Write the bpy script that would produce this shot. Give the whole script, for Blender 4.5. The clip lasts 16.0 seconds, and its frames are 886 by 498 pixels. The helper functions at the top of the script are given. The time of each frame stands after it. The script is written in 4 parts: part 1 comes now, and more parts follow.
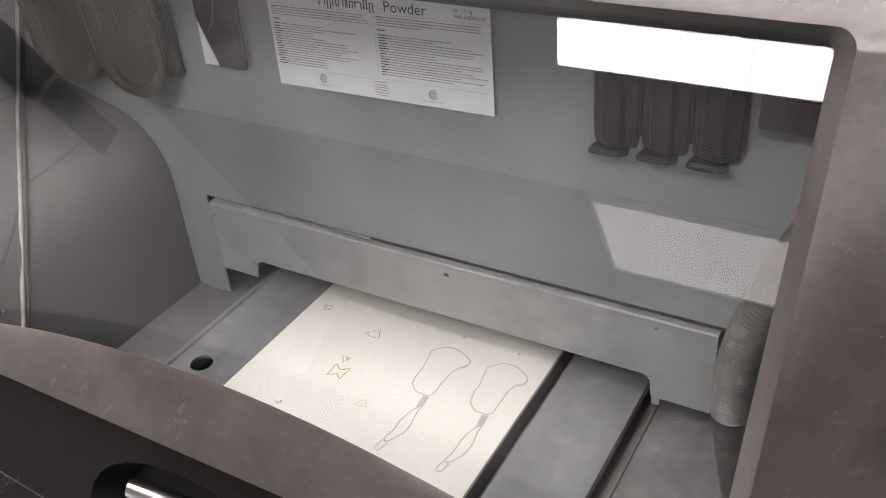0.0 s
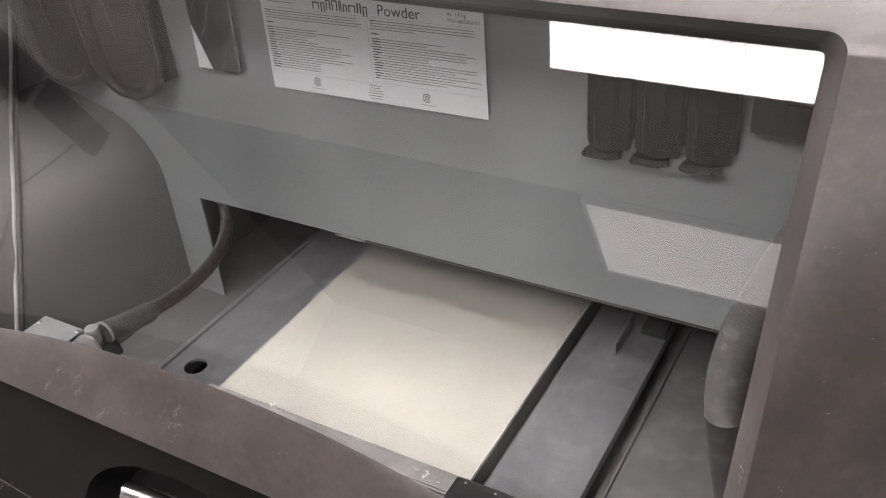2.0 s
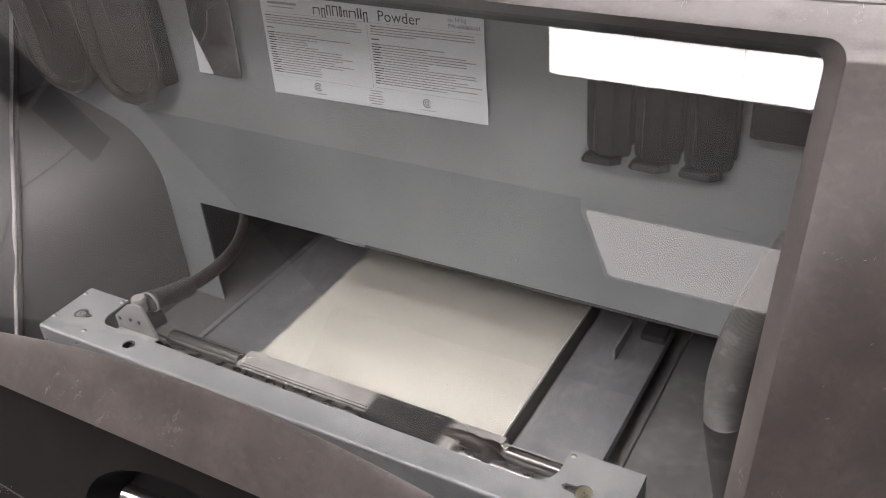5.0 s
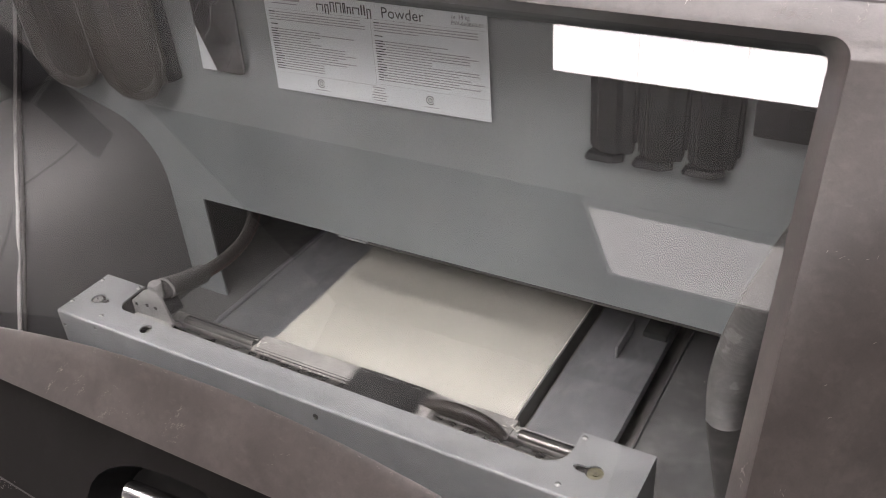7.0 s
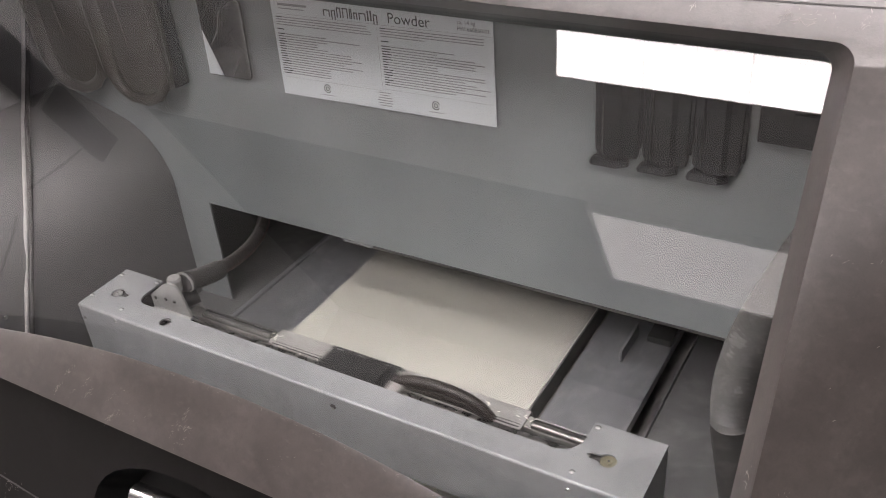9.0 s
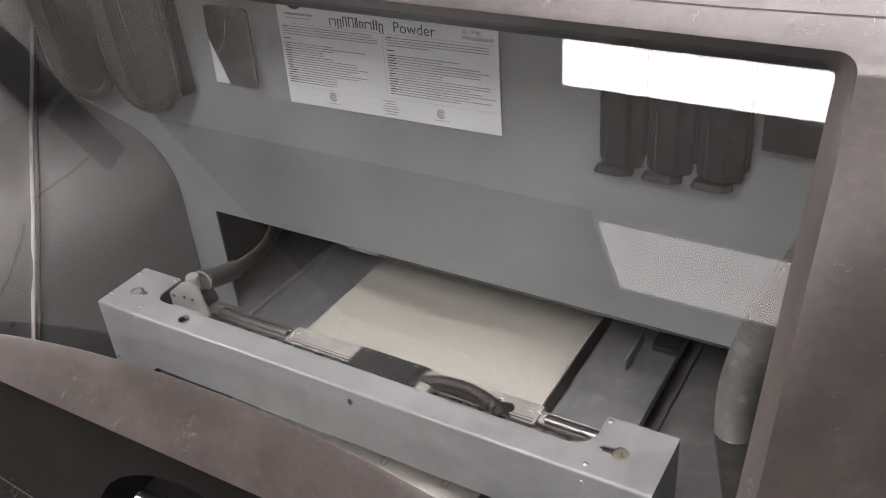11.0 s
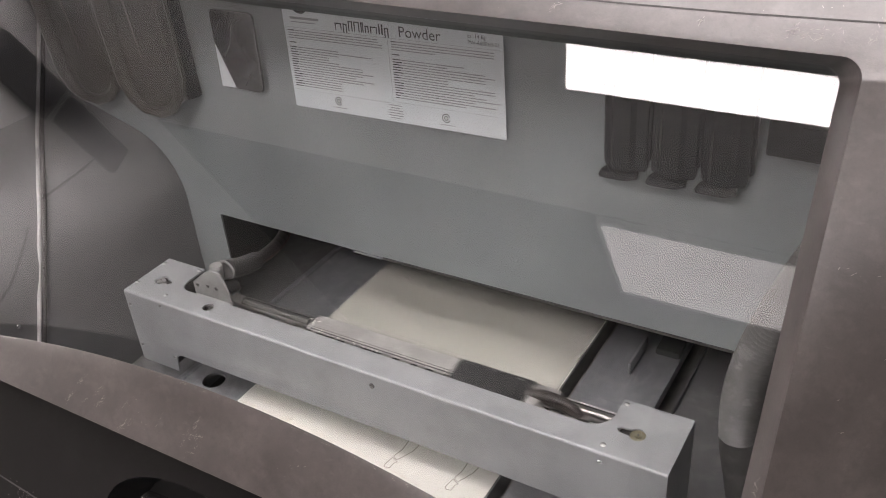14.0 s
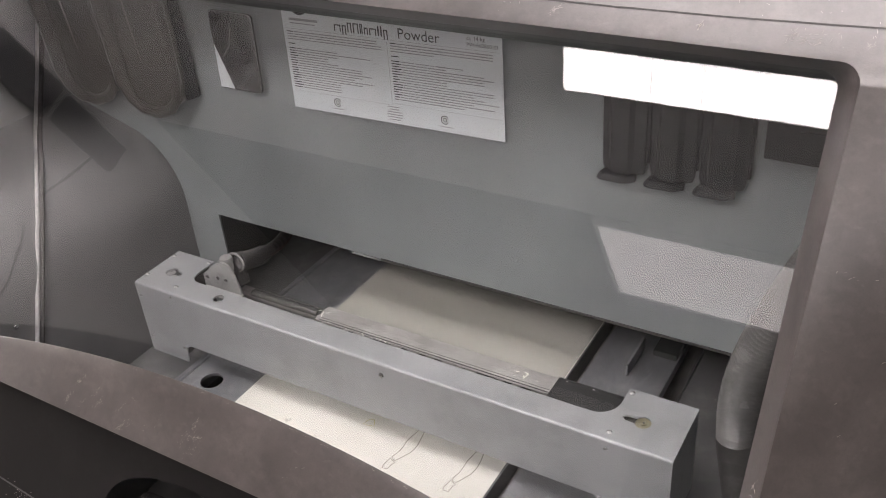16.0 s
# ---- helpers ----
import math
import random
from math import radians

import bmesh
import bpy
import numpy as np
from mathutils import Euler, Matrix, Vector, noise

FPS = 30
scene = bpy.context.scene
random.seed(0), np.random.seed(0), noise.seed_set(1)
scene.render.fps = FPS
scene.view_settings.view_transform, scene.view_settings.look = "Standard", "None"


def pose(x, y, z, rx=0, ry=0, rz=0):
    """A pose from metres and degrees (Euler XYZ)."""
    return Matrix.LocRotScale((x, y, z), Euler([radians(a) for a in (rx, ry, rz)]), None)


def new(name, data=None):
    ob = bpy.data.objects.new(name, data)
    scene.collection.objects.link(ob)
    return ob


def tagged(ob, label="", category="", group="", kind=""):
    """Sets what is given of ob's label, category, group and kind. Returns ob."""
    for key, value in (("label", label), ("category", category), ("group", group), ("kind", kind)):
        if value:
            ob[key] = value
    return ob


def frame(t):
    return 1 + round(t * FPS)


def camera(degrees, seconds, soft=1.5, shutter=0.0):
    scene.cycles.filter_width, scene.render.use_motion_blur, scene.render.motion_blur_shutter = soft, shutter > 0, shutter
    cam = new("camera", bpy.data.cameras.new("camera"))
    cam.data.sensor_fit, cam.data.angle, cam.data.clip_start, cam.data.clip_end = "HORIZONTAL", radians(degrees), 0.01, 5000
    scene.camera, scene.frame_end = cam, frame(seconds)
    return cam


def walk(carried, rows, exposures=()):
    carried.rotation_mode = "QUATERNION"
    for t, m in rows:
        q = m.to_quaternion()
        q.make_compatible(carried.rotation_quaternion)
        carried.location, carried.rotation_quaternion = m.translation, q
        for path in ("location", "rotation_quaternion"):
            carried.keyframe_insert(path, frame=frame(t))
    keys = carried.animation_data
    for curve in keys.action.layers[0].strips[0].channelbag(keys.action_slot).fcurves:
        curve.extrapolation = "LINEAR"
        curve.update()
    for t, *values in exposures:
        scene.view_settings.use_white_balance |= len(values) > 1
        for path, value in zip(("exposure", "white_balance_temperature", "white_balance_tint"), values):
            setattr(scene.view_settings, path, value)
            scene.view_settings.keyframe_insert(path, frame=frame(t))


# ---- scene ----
# ---- camera ----
cam = camera(51.95, 16.0, 0.8, 0.5)
PATH = [
    (0, pose(0.5087, -0.7473, 0.5329, 56.433, 4.381, 29.849)),
    (0.5, pose(0.5079, -0.7478, 0.5345, 56.445, 4.322, 29.643)),
    (1, pose(0.5088, -0.7480, 0.5343, 56.542, 4.354, 29.557)),
    (1.5, pose(0.5093, -0.7484, 0.5342, 56.560, 4.324, 29.474)),
    (2, pose(0.5086, -0.7490, 0.5345, 56.543, 4.216, 29.404)),
    (2.5, pose(0.5085, -0.7482, 0.5338, 56.633, 4.186, 29.502)),
    (3, pose(0.5083, -0.7503, 0.5344, 56.783, 4.010, 29.400)),
    (3.5, pose(0.5091, -0.7503, 0.5347, 56.907, 4.067, 29.405)),
    (4, pose(0.5086, -0.7508, 0.5353, 56.878, 4.078, 29.385)),
    (6.5, pose(0.5088, -0.7487, 0.5348, 56.788, 4.102, 29.598)),
    (7, pose(0.5088, -0.7497, 0.5353, 56.670, 4.055, 29.682)),
    (7.5, pose(0.5087, -0.7515, 0.5356, 56.718, 3.984, 29.664)),
    (8, pose(0.5087, -0.7516, 0.5360, 56.755, 4.050, 29.734)),
    (8.5, pose(0.5087, -0.7534, 0.5366, 56.886, 3.989, 29.831)),
    (9, pose(0.5090, -0.7537, 0.5367, 57.024, 4.038, 29.906)),
    (11.5, pose(0.5109, -0.7560, 0.5377, 57.649, 4.130, 30.329)),
    (12, pose(0.5100, -0.7575, 0.5387, 57.631, 4.095, 30.218)),
    (12.5, pose(0.5107, -0.7573, 0.5381, 57.708, 4.160, 30.242)),
    (13, pose(0.5113, -0.7582, 0.5386, 57.744, 4.194, 30.307)),
    (13.5, pose(0.5111, -0.7580, 0.5385, 57.793, 4.132, 30.440)),
    (14, pose(0.5104, -0.7575, 0.5386, 57.840, 4.126, 30.491)),
    (14.5, pose(0.5105, -0.7569, 0.5380, 57.935, 4.094, 30.604)),
    (15, pose(0.5099, -0.7574, 0.5382, 57.984, 4.008, 30.579)),
    (15.5, pose(0.5102, -0.7574, 0.5389, 57.969, 3.956, 30.514)),
    (16, pose(0.5095, -0.7583, 0.5407, 57.807, 3.876, 30.404)),
]
walk(cam, PATH, exposures=[(0, 0.0, 6580, 19.5), (16, 0.0, 6580, 19.5)])

# ---- light ----
PANEL_LIGHT = 16.5      # the bright ceiling panels
FILL_ABOVE = 14.5      # added unseen panel straight over the machine, as top light
FILL_SIDE = 3.0        # added unseen panel off to the right, as fill
FILL_WALL = 42.0       # added unseen panel that brightens the far wall
FILL_REAR = 14.5       # added unseen rear panels off to the right, as fill
PANEL_DIM = 2.4        # the dimmed row further back
world = bpy.data.worlds.new("room_world")
scene.world = world
world.use_nodes = True
world.node_tree.nodes["Background"].inputs[0].default_value = (0.9, 0.93, 1.0, 1)
world.node_tree.nodes["Background"].inputs[1].default_value = 0.02


# ---- materials ----
def material(name, colour, rough=0.5, metal=0.0, spots=0.12, scale=40.0, bump=0.03, fine=400.0, colour2=None, stretch=(1, 1, 1), dust=0.0, dust_colour=(0.62, 0.6, 0.57)):
    """A surface with stains at one scale, grain at a finer one, and an optional film of pale powder."""
    m = bpy.data.materials.new(name)
    m.use_nodes = True
    nt = m.node_tree
    b = nt.nodes["Principled BSDF"]
    b.inputs["Metallic"].default_value = metal
    tc = nt.nodes.new("ShaderNodeTexCoord")
    mp = nt.nodes.new("ShaderNodeMapping")
    mp.inputs["Scale"].default_value = stretch
    nt.links.new(tc.outputs["Object"], mp.inputs["Vector"])
    big = nt.nodes.new("ShaderNodeTexNoise")
    big.inputs["Scale"].default_value = scale
    big.inputs["Detail"].default_value = 5
    small = nt.nodes.new("ShaderNodeTexNoise")
    small.inputs["Scale"].default_value = fine
    small.inputs["Detail"].default_value = 3
    for n in (big, small):
        nt.links.new(mp.outputs["Vector"], n.inputs["Vector"])
    ramp = nt.nodes.new("ShaderNodeValToRGB")
    c2 = colour2 or tuple(c * (1 - spots) for c in colour)
    c1 = tuple(min(1, c * (1 + spots)) for c in colour)
    ramp.color_ramp.elements[0].position, ramp.color_ramp.elements[1].position = 0.3, 0.7
    ramp.color_ramp.elements[0].color, ramp.color_ramp.elements[1].color = (*c2, 1), (*c1, 1)
    nt.links.new(big.outputs["Fac"], ramp.inputs["Fac"])
    mix = nt.nodes.new("ShaderNodeMix")
    mix.data_type, mix.blend_type = "RGBA", "OVERLAY"
    mix.inputs["Factor"].default_value = 0.18
    nt.links.new(ramp.outputs["Color"], mix.inputs["A"])
    nt.links.new(small.outputs["Fac"], mix.inputs["B"])
    out = mix.outputs["Result"]
    if dust > 0:
        dn = nt.nodes.new("ShaderNodeTexNoise")
        dn.inputs["Scale"].default_value = scale * 2.3
        dn.inputs["Detail"].default_value = 8
        dn.inputs["Roughness"].default_value = 0.7
        nt.links.new(tc.outputs["Object"], dn.inputs["Vector"])
        dr = nt.nodes.new("ShaderNodeValToRGB")
        dr.color_ramp.elements[0].position, dr.color_ramp.elements[1].position = 0.5, 0.78
        dr.color_ramp.elements[1].color = (dust, dust, dust, 1)
        nt.links.new(dn.outputs["Fac"], dr.inputs["Fac"])
        dm = nt.nodes.new("ShaderNodeMix")
        dm.data_type = "RGBA"
        nt.links.new(dr.outputs["Color"], dm.inputs["Factor"])
        nt.links.new(out, dm.inputs["A"])
        dm.inputs["B"].default_value = (*dust_colour, 1)
        out = dm.outputs["Result"]
    nt.links.new(out, b.inputs["Base Color"])
    rr = nt.nodes.new("ShaderNodeMapRange")
    rr.inputs["To Min"].default_value, rr.inputs["To Max"].default_value = max(0.02, rough - 0.1), min(1, rough + 0.1)
    nt.links.new(big.outputs["Fac"], rr.inputs["Value"])
    nt.links.new(rr.outputs["Result"], b.inputs["Roughness"])
    if bump > 0:
        bp = nt.nodes.new("ShaderNodeBump")
        bp.inputs["Strength"].default_value = bump
        bp.inputs["Distance"].default_value = 0.001
        nt.links.new(small.outputs["Fac"], bp.inputs["Height"])
        nt.links.new(bp.outputs["Normal"], b.inputs["Normal"])
    return m


def speckle(m, scale, lo, hi, amount, colour, stretch=(1, 1, 1)):
    """Lays patches or fine flecks of another colour over a surface."""
    nt = m.node_tree
    b = nt.nodes["Principled BSDF"].inputs["Base Color"]
    old = b.links[0].from_socket
    tc = nt.nodes.new("ShaderNodeTexCoord")
    mp = nt.nodes.new("ShaderNodeMapping")
    mp.inputs["Scale"].default_value = stretch
    mp.inputs["Rotation"].default_value = (0.4, 0.2, 0.5)
    no = nt.nodes.new("ShaderNodeTexNoise")
    no.inputs["Scale"].default_value = scale
    no.inputs["Detail"].default_value = 4
    no.inputs["Roughness"].default_value = 0.6
    mr = nt.nodes.new("ShaderNodeMapRange")
    mr.inputs["From Min"].default_value, mr.inputs["From Max"].default_value = lo, hi
    mr.inputs["To Max"].default_value = amount
    mx = nt.nodes.new("ShaderNodeMix")
    mx.data_type = "RGBA"
    mx.inputs["B"].default_value = (*colour, 1)
    nt.links.new(tc.outputs["Object"], mp.inputs["Vector"])
    nt.links.new(mp.outputs["Vector"], no.inputs["Vector"])
    nt.links.new(no.outputs["Fac"], mr.inputs["Value"])
    nt.links.new(mr.outputs["Result"], mx.inputs["Factor"])
    nt.links.new(old, mx.inputs["A"])
    nt.links.new(mx.outputs["Result"], b)


def glow(name, colour, strength):
    m = bpy.data.materials.new(name)
    m.use_nodes = True
    b = m.node_tree.nodes["Principled BSDF"]
    b.inputs["Base Color"].default_value = (*colour, 1)
    b.inputs["Emission Color"].default_value = (*colour, 1)
    b.inputs["Emission Strength"].default_value = strength
    return m


def clear_pane(name, gloss_ior=1.5, tint=(0.93, 0.94, 0.94)):
    """Clear plastic with a mirror gloss."""
    m = bpy.data.materials.new(name)
    m.use_nodes = True
    nt = m.node_tree
    nt.nodes.remove(nt.nodes["Principled BSDF"])
    tr = nt.nodes.new("ShaderNodeBsdfTransparent")
    tr.inputs["Color"].default_value = (*tint, 1)
    gl = nt.nodes.new("ShaderNodeBsdfGlossy")
    gl.inputs["Roughness"].default_value = 0.0
    lw = nt.nodes.new("ShaderNodeLayerWeight")
    lw.inputs["Blend"].default_value = 0.5
    pw = nt.nodes.new("ShaderNodeMath")
    pw.operation = "POWER"
    pw.inputs[1].default_value = 4.0
    nt.links.new(lw.outputs["Facing"], pw.inputs[0])
    fr = nt.nodes.new("ShaderNodeMapRange")
    fr.inputs["To Min"].default_value = ((gloss_ior - 1) / (gloss_ior + 1)) ** 2
    nt.links.new(pw.outputs["Value"], fr.inputs["Value"])
    mx = nt.nodes.new("ShaderNodeMixShader")
    nt.links.new(fr.outputs["Result"], mx.inputs["Fac"])
    nt.links.new(tr.outputs["BSDF"], mx.inputs[1])
    nt.links.new(gl.outputs["BSDF"], mx.inputs[2])
    nt.links.new(mx.outputs["Shader"], nt.nodes["Material Output"].inputs["Surface"])
    return m


def veil(name, colour, clear):
    """Thin powder, through which a little of the layer below shows."""
    m = material(name, colour, 0.9, 0, 0.03, 30, 0.05, 900)
    nt = m.node_tree
    tr = nt.nodes.new("ShaderNodeBsdfTransparent")
    mx = nt.nodes.new("ShaderNodeMixShader")
    mx.inputs["Fac"].default_value = clear
    nt.links.new(nt.nodes["Principled BSDF"].outputs["BSDF"], mx.inputs[1])
    nt.links.new(tr.outputs["BSDF"], mx.inputs[2])
    nt.links.new(mx.outputs["Shader"], nt.nodes["Material Output"].inputs["Surface"])
    return m


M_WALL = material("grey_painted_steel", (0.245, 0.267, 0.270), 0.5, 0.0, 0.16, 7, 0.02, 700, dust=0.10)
# Side paint set below the back wall's, to offset bright reflections and hold shade.
M_LEFT = material("shade_toned_side_steel", (0.150, 0.149, 0.148), 0.5, 0.0, 0.12, 9, 0.02, 700, dust=0.06)
M_DECK = material("brushed_steel_deck", (0.225, 0.232, 0.241), 0.45, 0.2, 0.16, 22, 0.02, 300, stretch=(1, 0.3, 1), dust=0.28)
M_DECK_LOW = material("dusty_lower_deck", (0.142, 0.143, 0.141), 0.55, 0.15, 0.16, 16, 0.02, 500, dust=0.2)
M_DARK = material("dark_channel", (0.055, 0.052, 0.049), 0.7, 0, 0.3, 40, 0.05, dust=0.15, dust_colour=(0.3, 0.29, 0.28))
# Besides dust, the raised base carries the window's haze over the gaps.
M_CHANNEL = material("haze_lifted_channel", (0.20, 0.192, 0.182), 0.8, 0, 0.25, 40, 0.05, dust=0.3, dust_colour=(0.3, 0.29, 0.28))
# Base lowered to hold the bay's deep shade; other dark inner parts share it.
M_SHADE_GREY = material("shade_darkened_grey", (0.055, 0.061, 0.058), 0.6, 0, 0.15, 15, 0.03)
M_POWDER = material("white_powder", (0.785, 0.772, 0.705), 0.9, 0, 0.02, 25, 0.08, 1200)
M_FRESH = veil("fresh_white_powder", (0.785, 0.772, 0.705), 0.60)
M_INK = material("grey_binder_line", (0.33, 0.31, 0.27), 0.9, 0, 0.25, 300, 0)
M_INK_FAINT = material("pale_grey_binder", (0.48, 0.46, 0.42), 0.9, 0, 0.2, 400, 0)
M_INK_YELLOW = material("olive_yellow_binder", (0.50, 0.46, 0.17), 0.9, 0, 0.25, 300, 0)
M_GANTRY = material("light_grey_gantry_paint", (0.318, 0.326, 0.332), 0.50, 0.25, 0.12, 24, 0.02, 800, dust=0.2, dust_colour=(0.62, 0.62, 0.62))
M_STEEL = material("polished_steel", (0.55, 0.55, 0.55), 0.22, 1.0, 0.1, 60, 0.01)
M_TUBE = material("dark_dusty_tube", (0.13, 0.13, 0.12), 0.38, 0.5, 0.2, 60, 0.02)
M_GUIDE = material("worn_steel_rod", (0.26, 0.25, 0.235), 0.38, 1.0, 0.3, 70, 0.02)
M_BRACKET = material("dull_zinc_bracket", (0.36, 0.36, 0.35), 0.5, 0.5, 0.2, 60, 0.04, dust=0.3)
M_ROD = material("greasy_steel_rod", (0.20, 0.195, 0.185), 0.28, 0.9, 0.3, 90, 0.02, dust=0.25)
M_TRAY = material("powder_caked_aluminium", (0.37, 0.36, 0.345), 0.6, 0.2, 0.2, 28, 0.05, dust=0.40, dust_colour=(0.72, 0.69, 0.65))
M_BLACK = material("black_plastic", (0.025, 0.025, 0.025), 0.45, 0, 0.3, 60, 0.04, dust=0.1, dust_colour=(0.3, 0.3, 0.3))
M_HOLDER = material("dusty_black_rubber", (0.007, 0.007, 0.0085), 0.5, 0, 0.25, 40, 0.05, dust=0.08, dust_colour=(0.25, 0.25, 0.25))
# Dark rubber lifted to grey-brown: the glass veil is put into its colour.
M_HOLDER_VEILED = material("dusty_veiled_rubber", (0.062, 0.056, 0.049), 0.33, 0, 0.2, 30, 0.04, dust=0.15, dust_colour=(0.3, 0.29, 0.27))
M_CABLE = material("dark_grey_sleeve", (0.05, 0.048, 0.046), 0.55, 0, 0.3, 120, 0.25, 600, dust=0.3, dust_colour=(0.3, 0.29, 0.28))
M_CORD = material("brown_wire", (0.075, 0.038, 0.028), 0.5, 0, 0.3, 120, 0.05)
M_HOSE = material("grey_ribbed_hose", (0.115, 0.113, 0.108), 0.25, 0, 0.2, 60, 0.03, dust=0.15)
# Near-white lining added so the hood roof throws light on the upper wall.
M_HOOD_BOUNCE = material("bounce_hood_lining", (0.62, 0.61, 0.60), 0.6, 0, 0.06, 8, 0.02)
M_GREY_WIRE = material("grey_wire_jacket", (0.11, 0.108, 0.104), 0.5, 0, 0.2, 120, 0.05)
M_BRASS = material("dull_brass_washer", (0.27, 0.25, 0.17), 0.45, 0.6, 0.2, 150, 0.04)
M_ZINC = material("bright_zinc_screw", (0.55, 0.55, 0.54), 0.28, 0.65, 0.15, 200, 0.03)
M_RECESS = material("glossy_black_recess", (0.005, 0.005, 0.005), 0.35, 0, 0.2, 30, 0.03)
M_WIRES = material("brown_black_wires", (0.026, 0.021, 0.018), 0.5, 0, 0.5, 90, 0.1)
M_HOSE_SHADE = material("hose_shade_grey", (0.05, 0.049, 0.047), 0.6, 0, 0.15, 40, 0.03, dust=0.15)
M_BEZEL = material("scuffed_brown_grey_bezel", (0.033, 0.0272, 0.0250), 0.34, 0.0, 0.30, 30, 0.06, 800, dust=0.05, dust_colour=(0.4, 0.37, 0.35))
M_FRONT = material("matt_black_front", (0.004, 0.0035, 0.0033), 0.65, 0, 0.2, 9, 0.04, dust=0.006)
M_BEZEL.node_tree.nodes["Principled BSDF"].inputs["Specular IOR Level"].default_value = 0.9
M_FRONT.node_tree.nodes["Principled BSDF"].inputs["Specular IOR Level"].default_value = 0.12
speckle(M_BEZEL, 700, 0.58, 0.70, 0.35, (0.012, 0.010, 0.009))
speckle(M_BEZEL, 260, 0.63, 0.72, 0.10, (0.16, 0.145, 0.135), (0.35, 1.0, 1.0))
speckle(M_BEZEL, 170, 0.50, 0.68, 0.40, (0.015, 0.012, 0.011))
speckle(M_BEZEL, 95, 0.54, 0.70, 0.32, (0.075, 0.064, 0.059), (0.6, 1.0, 1.0))
speckle(M_BEZEL, 34, 0.60, 0.74, 0.22, (0.014, 0.011, 0.010), (1.0, 1.0, 0.5))
speckle(M_HOLDER, 420, 0.64, 0.70, 0.7, (0.25, 0.25, 0.25))
speckle(M_WALL, 330, 0.70, 0.74, 0.25, (0.5, 0.5, 0.5))
speckle(M_GANTRY, 30, 0.56, 0.66, 0.22, (0.17, 0.172, 0.175))
speckle(M_GANTRY, 500, 0.66, 0.74, 0.35, (0.6, 0.6, 0.58))
speckle(M_DECK_LOW, 14, 0.50, 0.72, 0.45, (0.13, 0.13, 0.128))
speckle(M_DECK, 17, 0.52, 0.70, 0.35, (0.16, 0.16, 0.165))
# Pale tone for real scuffs, and for the painted highlight on the tongues.
M_SCUFF_GLINT = material("pale_scuff_and_glint", (0.20, 0.183, 0.172), 0.8, 0, 0.2, 200, 0.05)
M_PAPER = material("label_paper", (0.76, 0.80, 0.82), 0.45, 0, 0.03, 20, 0.0)
M_PRINT = material("label_print", (0.05, 0.05, 0.055), 0.6, 0, 0.1, 50, 0.0)
M_PRINT_GREY = material("label_small_print", (0.34, 0.35, 0.36), 0.6, 0, 0.1, 50, 0.0)
M_CREASE = material("worn_crease", (0.012, 0.010, 0.009), 0.5, 0, 0.4, 200, 0.02)
M_SEAM = material("pale_edge_strip", (0.42, 0.41, 0.40), 0.5, 0.0, 0.3, 30, 0.04, dust=0.2)
M_MIRROR = material("mirror_plate", (0.15, 0.15, 0.153), 0.08, 1.0, 0.6, 60, 0.32, 70)
M_SMEAR = material("grey_smear", (0.22, 0.22, 0.22), 0.7, 0, 0.3, 200, 0.02)
M_SCREEN = material("dark_screen", (0.030, 0.030, 0.036), 0.25, 0, 0.1, 5, 0)
# Greys of unseen room surfaces, chosen to shape bounce and pane reflections.
M_ROOM_MID = material("bounce_cutting_wall", (0.22, 0.213, 0.205), 0.8, 0, 0.05, 2, 0.02)
M_ROOM_GREY = material("reflection_cutting_ceiling", (0.13, 0.125, 0.12), 0.8, 0, 0.05, 2, 0.02)
M_ROOM_PALE = material("bounce_giving_wall", (0.52, 0.505, 0.49), 0.8, 0, 0.05, 2, 0.02)
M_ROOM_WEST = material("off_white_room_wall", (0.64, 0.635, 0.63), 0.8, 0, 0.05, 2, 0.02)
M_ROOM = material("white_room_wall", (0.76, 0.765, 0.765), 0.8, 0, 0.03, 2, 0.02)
M_FLOOR = material("grey_room_floor", (0.50, 0.48, 0.46), 0.5, 0, 0.1, 3, 0.02)
M_PANE = clear_pane("clear_polycarbonate", 1.585)
M_LAMP = glow("lit_panel", (1.0, 0.965, 0.93), PANEL_LIGHT)
M_FILL_ABOVE = glow("fill_panel_above", (1.0, 0.965, 0.93), FILL_ABOVE)
M_FILL_SIDE = glow("fill_panel_side", (1.0, 0.965, 0.93), FILL_SIDE)
M_FILL_REAR = glow("fill_panel_rear", (1.0, 0.965, 0.93), FILL_REAR)
M_FILL_WALL = glow("fill_panel_by_wall", (1.0, 0.965, 0.93), FILL_WALL)
M_LAMP_DIM = glow("dim_panel", (1.0, 0.97, 0.94), PANEL_DIM)


# ---- mesh helpers ----
def finish(bm, name, mat, smooth=30):
    me = bpy.data.meshes.new(name)
    bmesh.ops.recalc_face_normals(bm, faces=bm.faces)
    bm.to_mesh(me)
    bm.free()
    me.materials.append(mat)
    if smooth:
        me.shade_smooth()
        me.set_sharp_from_angle(angle=radians(smooth))
    return me


def part(name, bm, mat, parent=None, label="", smooth=30):
    ob = new(name, finish(bm, name, mat, smooth))
    ob.parent = parent
    if label:
        tagged(ob, label)
    return ob


def thing(name, label, category, group="", kind="", at=None):
    ob = new(name)
    ob.empty_display_size = 0.02
    if at is not None:
        ob.matrix_basis = at
    return tagged(ob, label, category, group, kind)


def solid(name, bm, mat, label, category, group="", kind="", smooth=30):
    return tagged(part(name, bm, mat, None, "", smooth), label, category, group, kind)


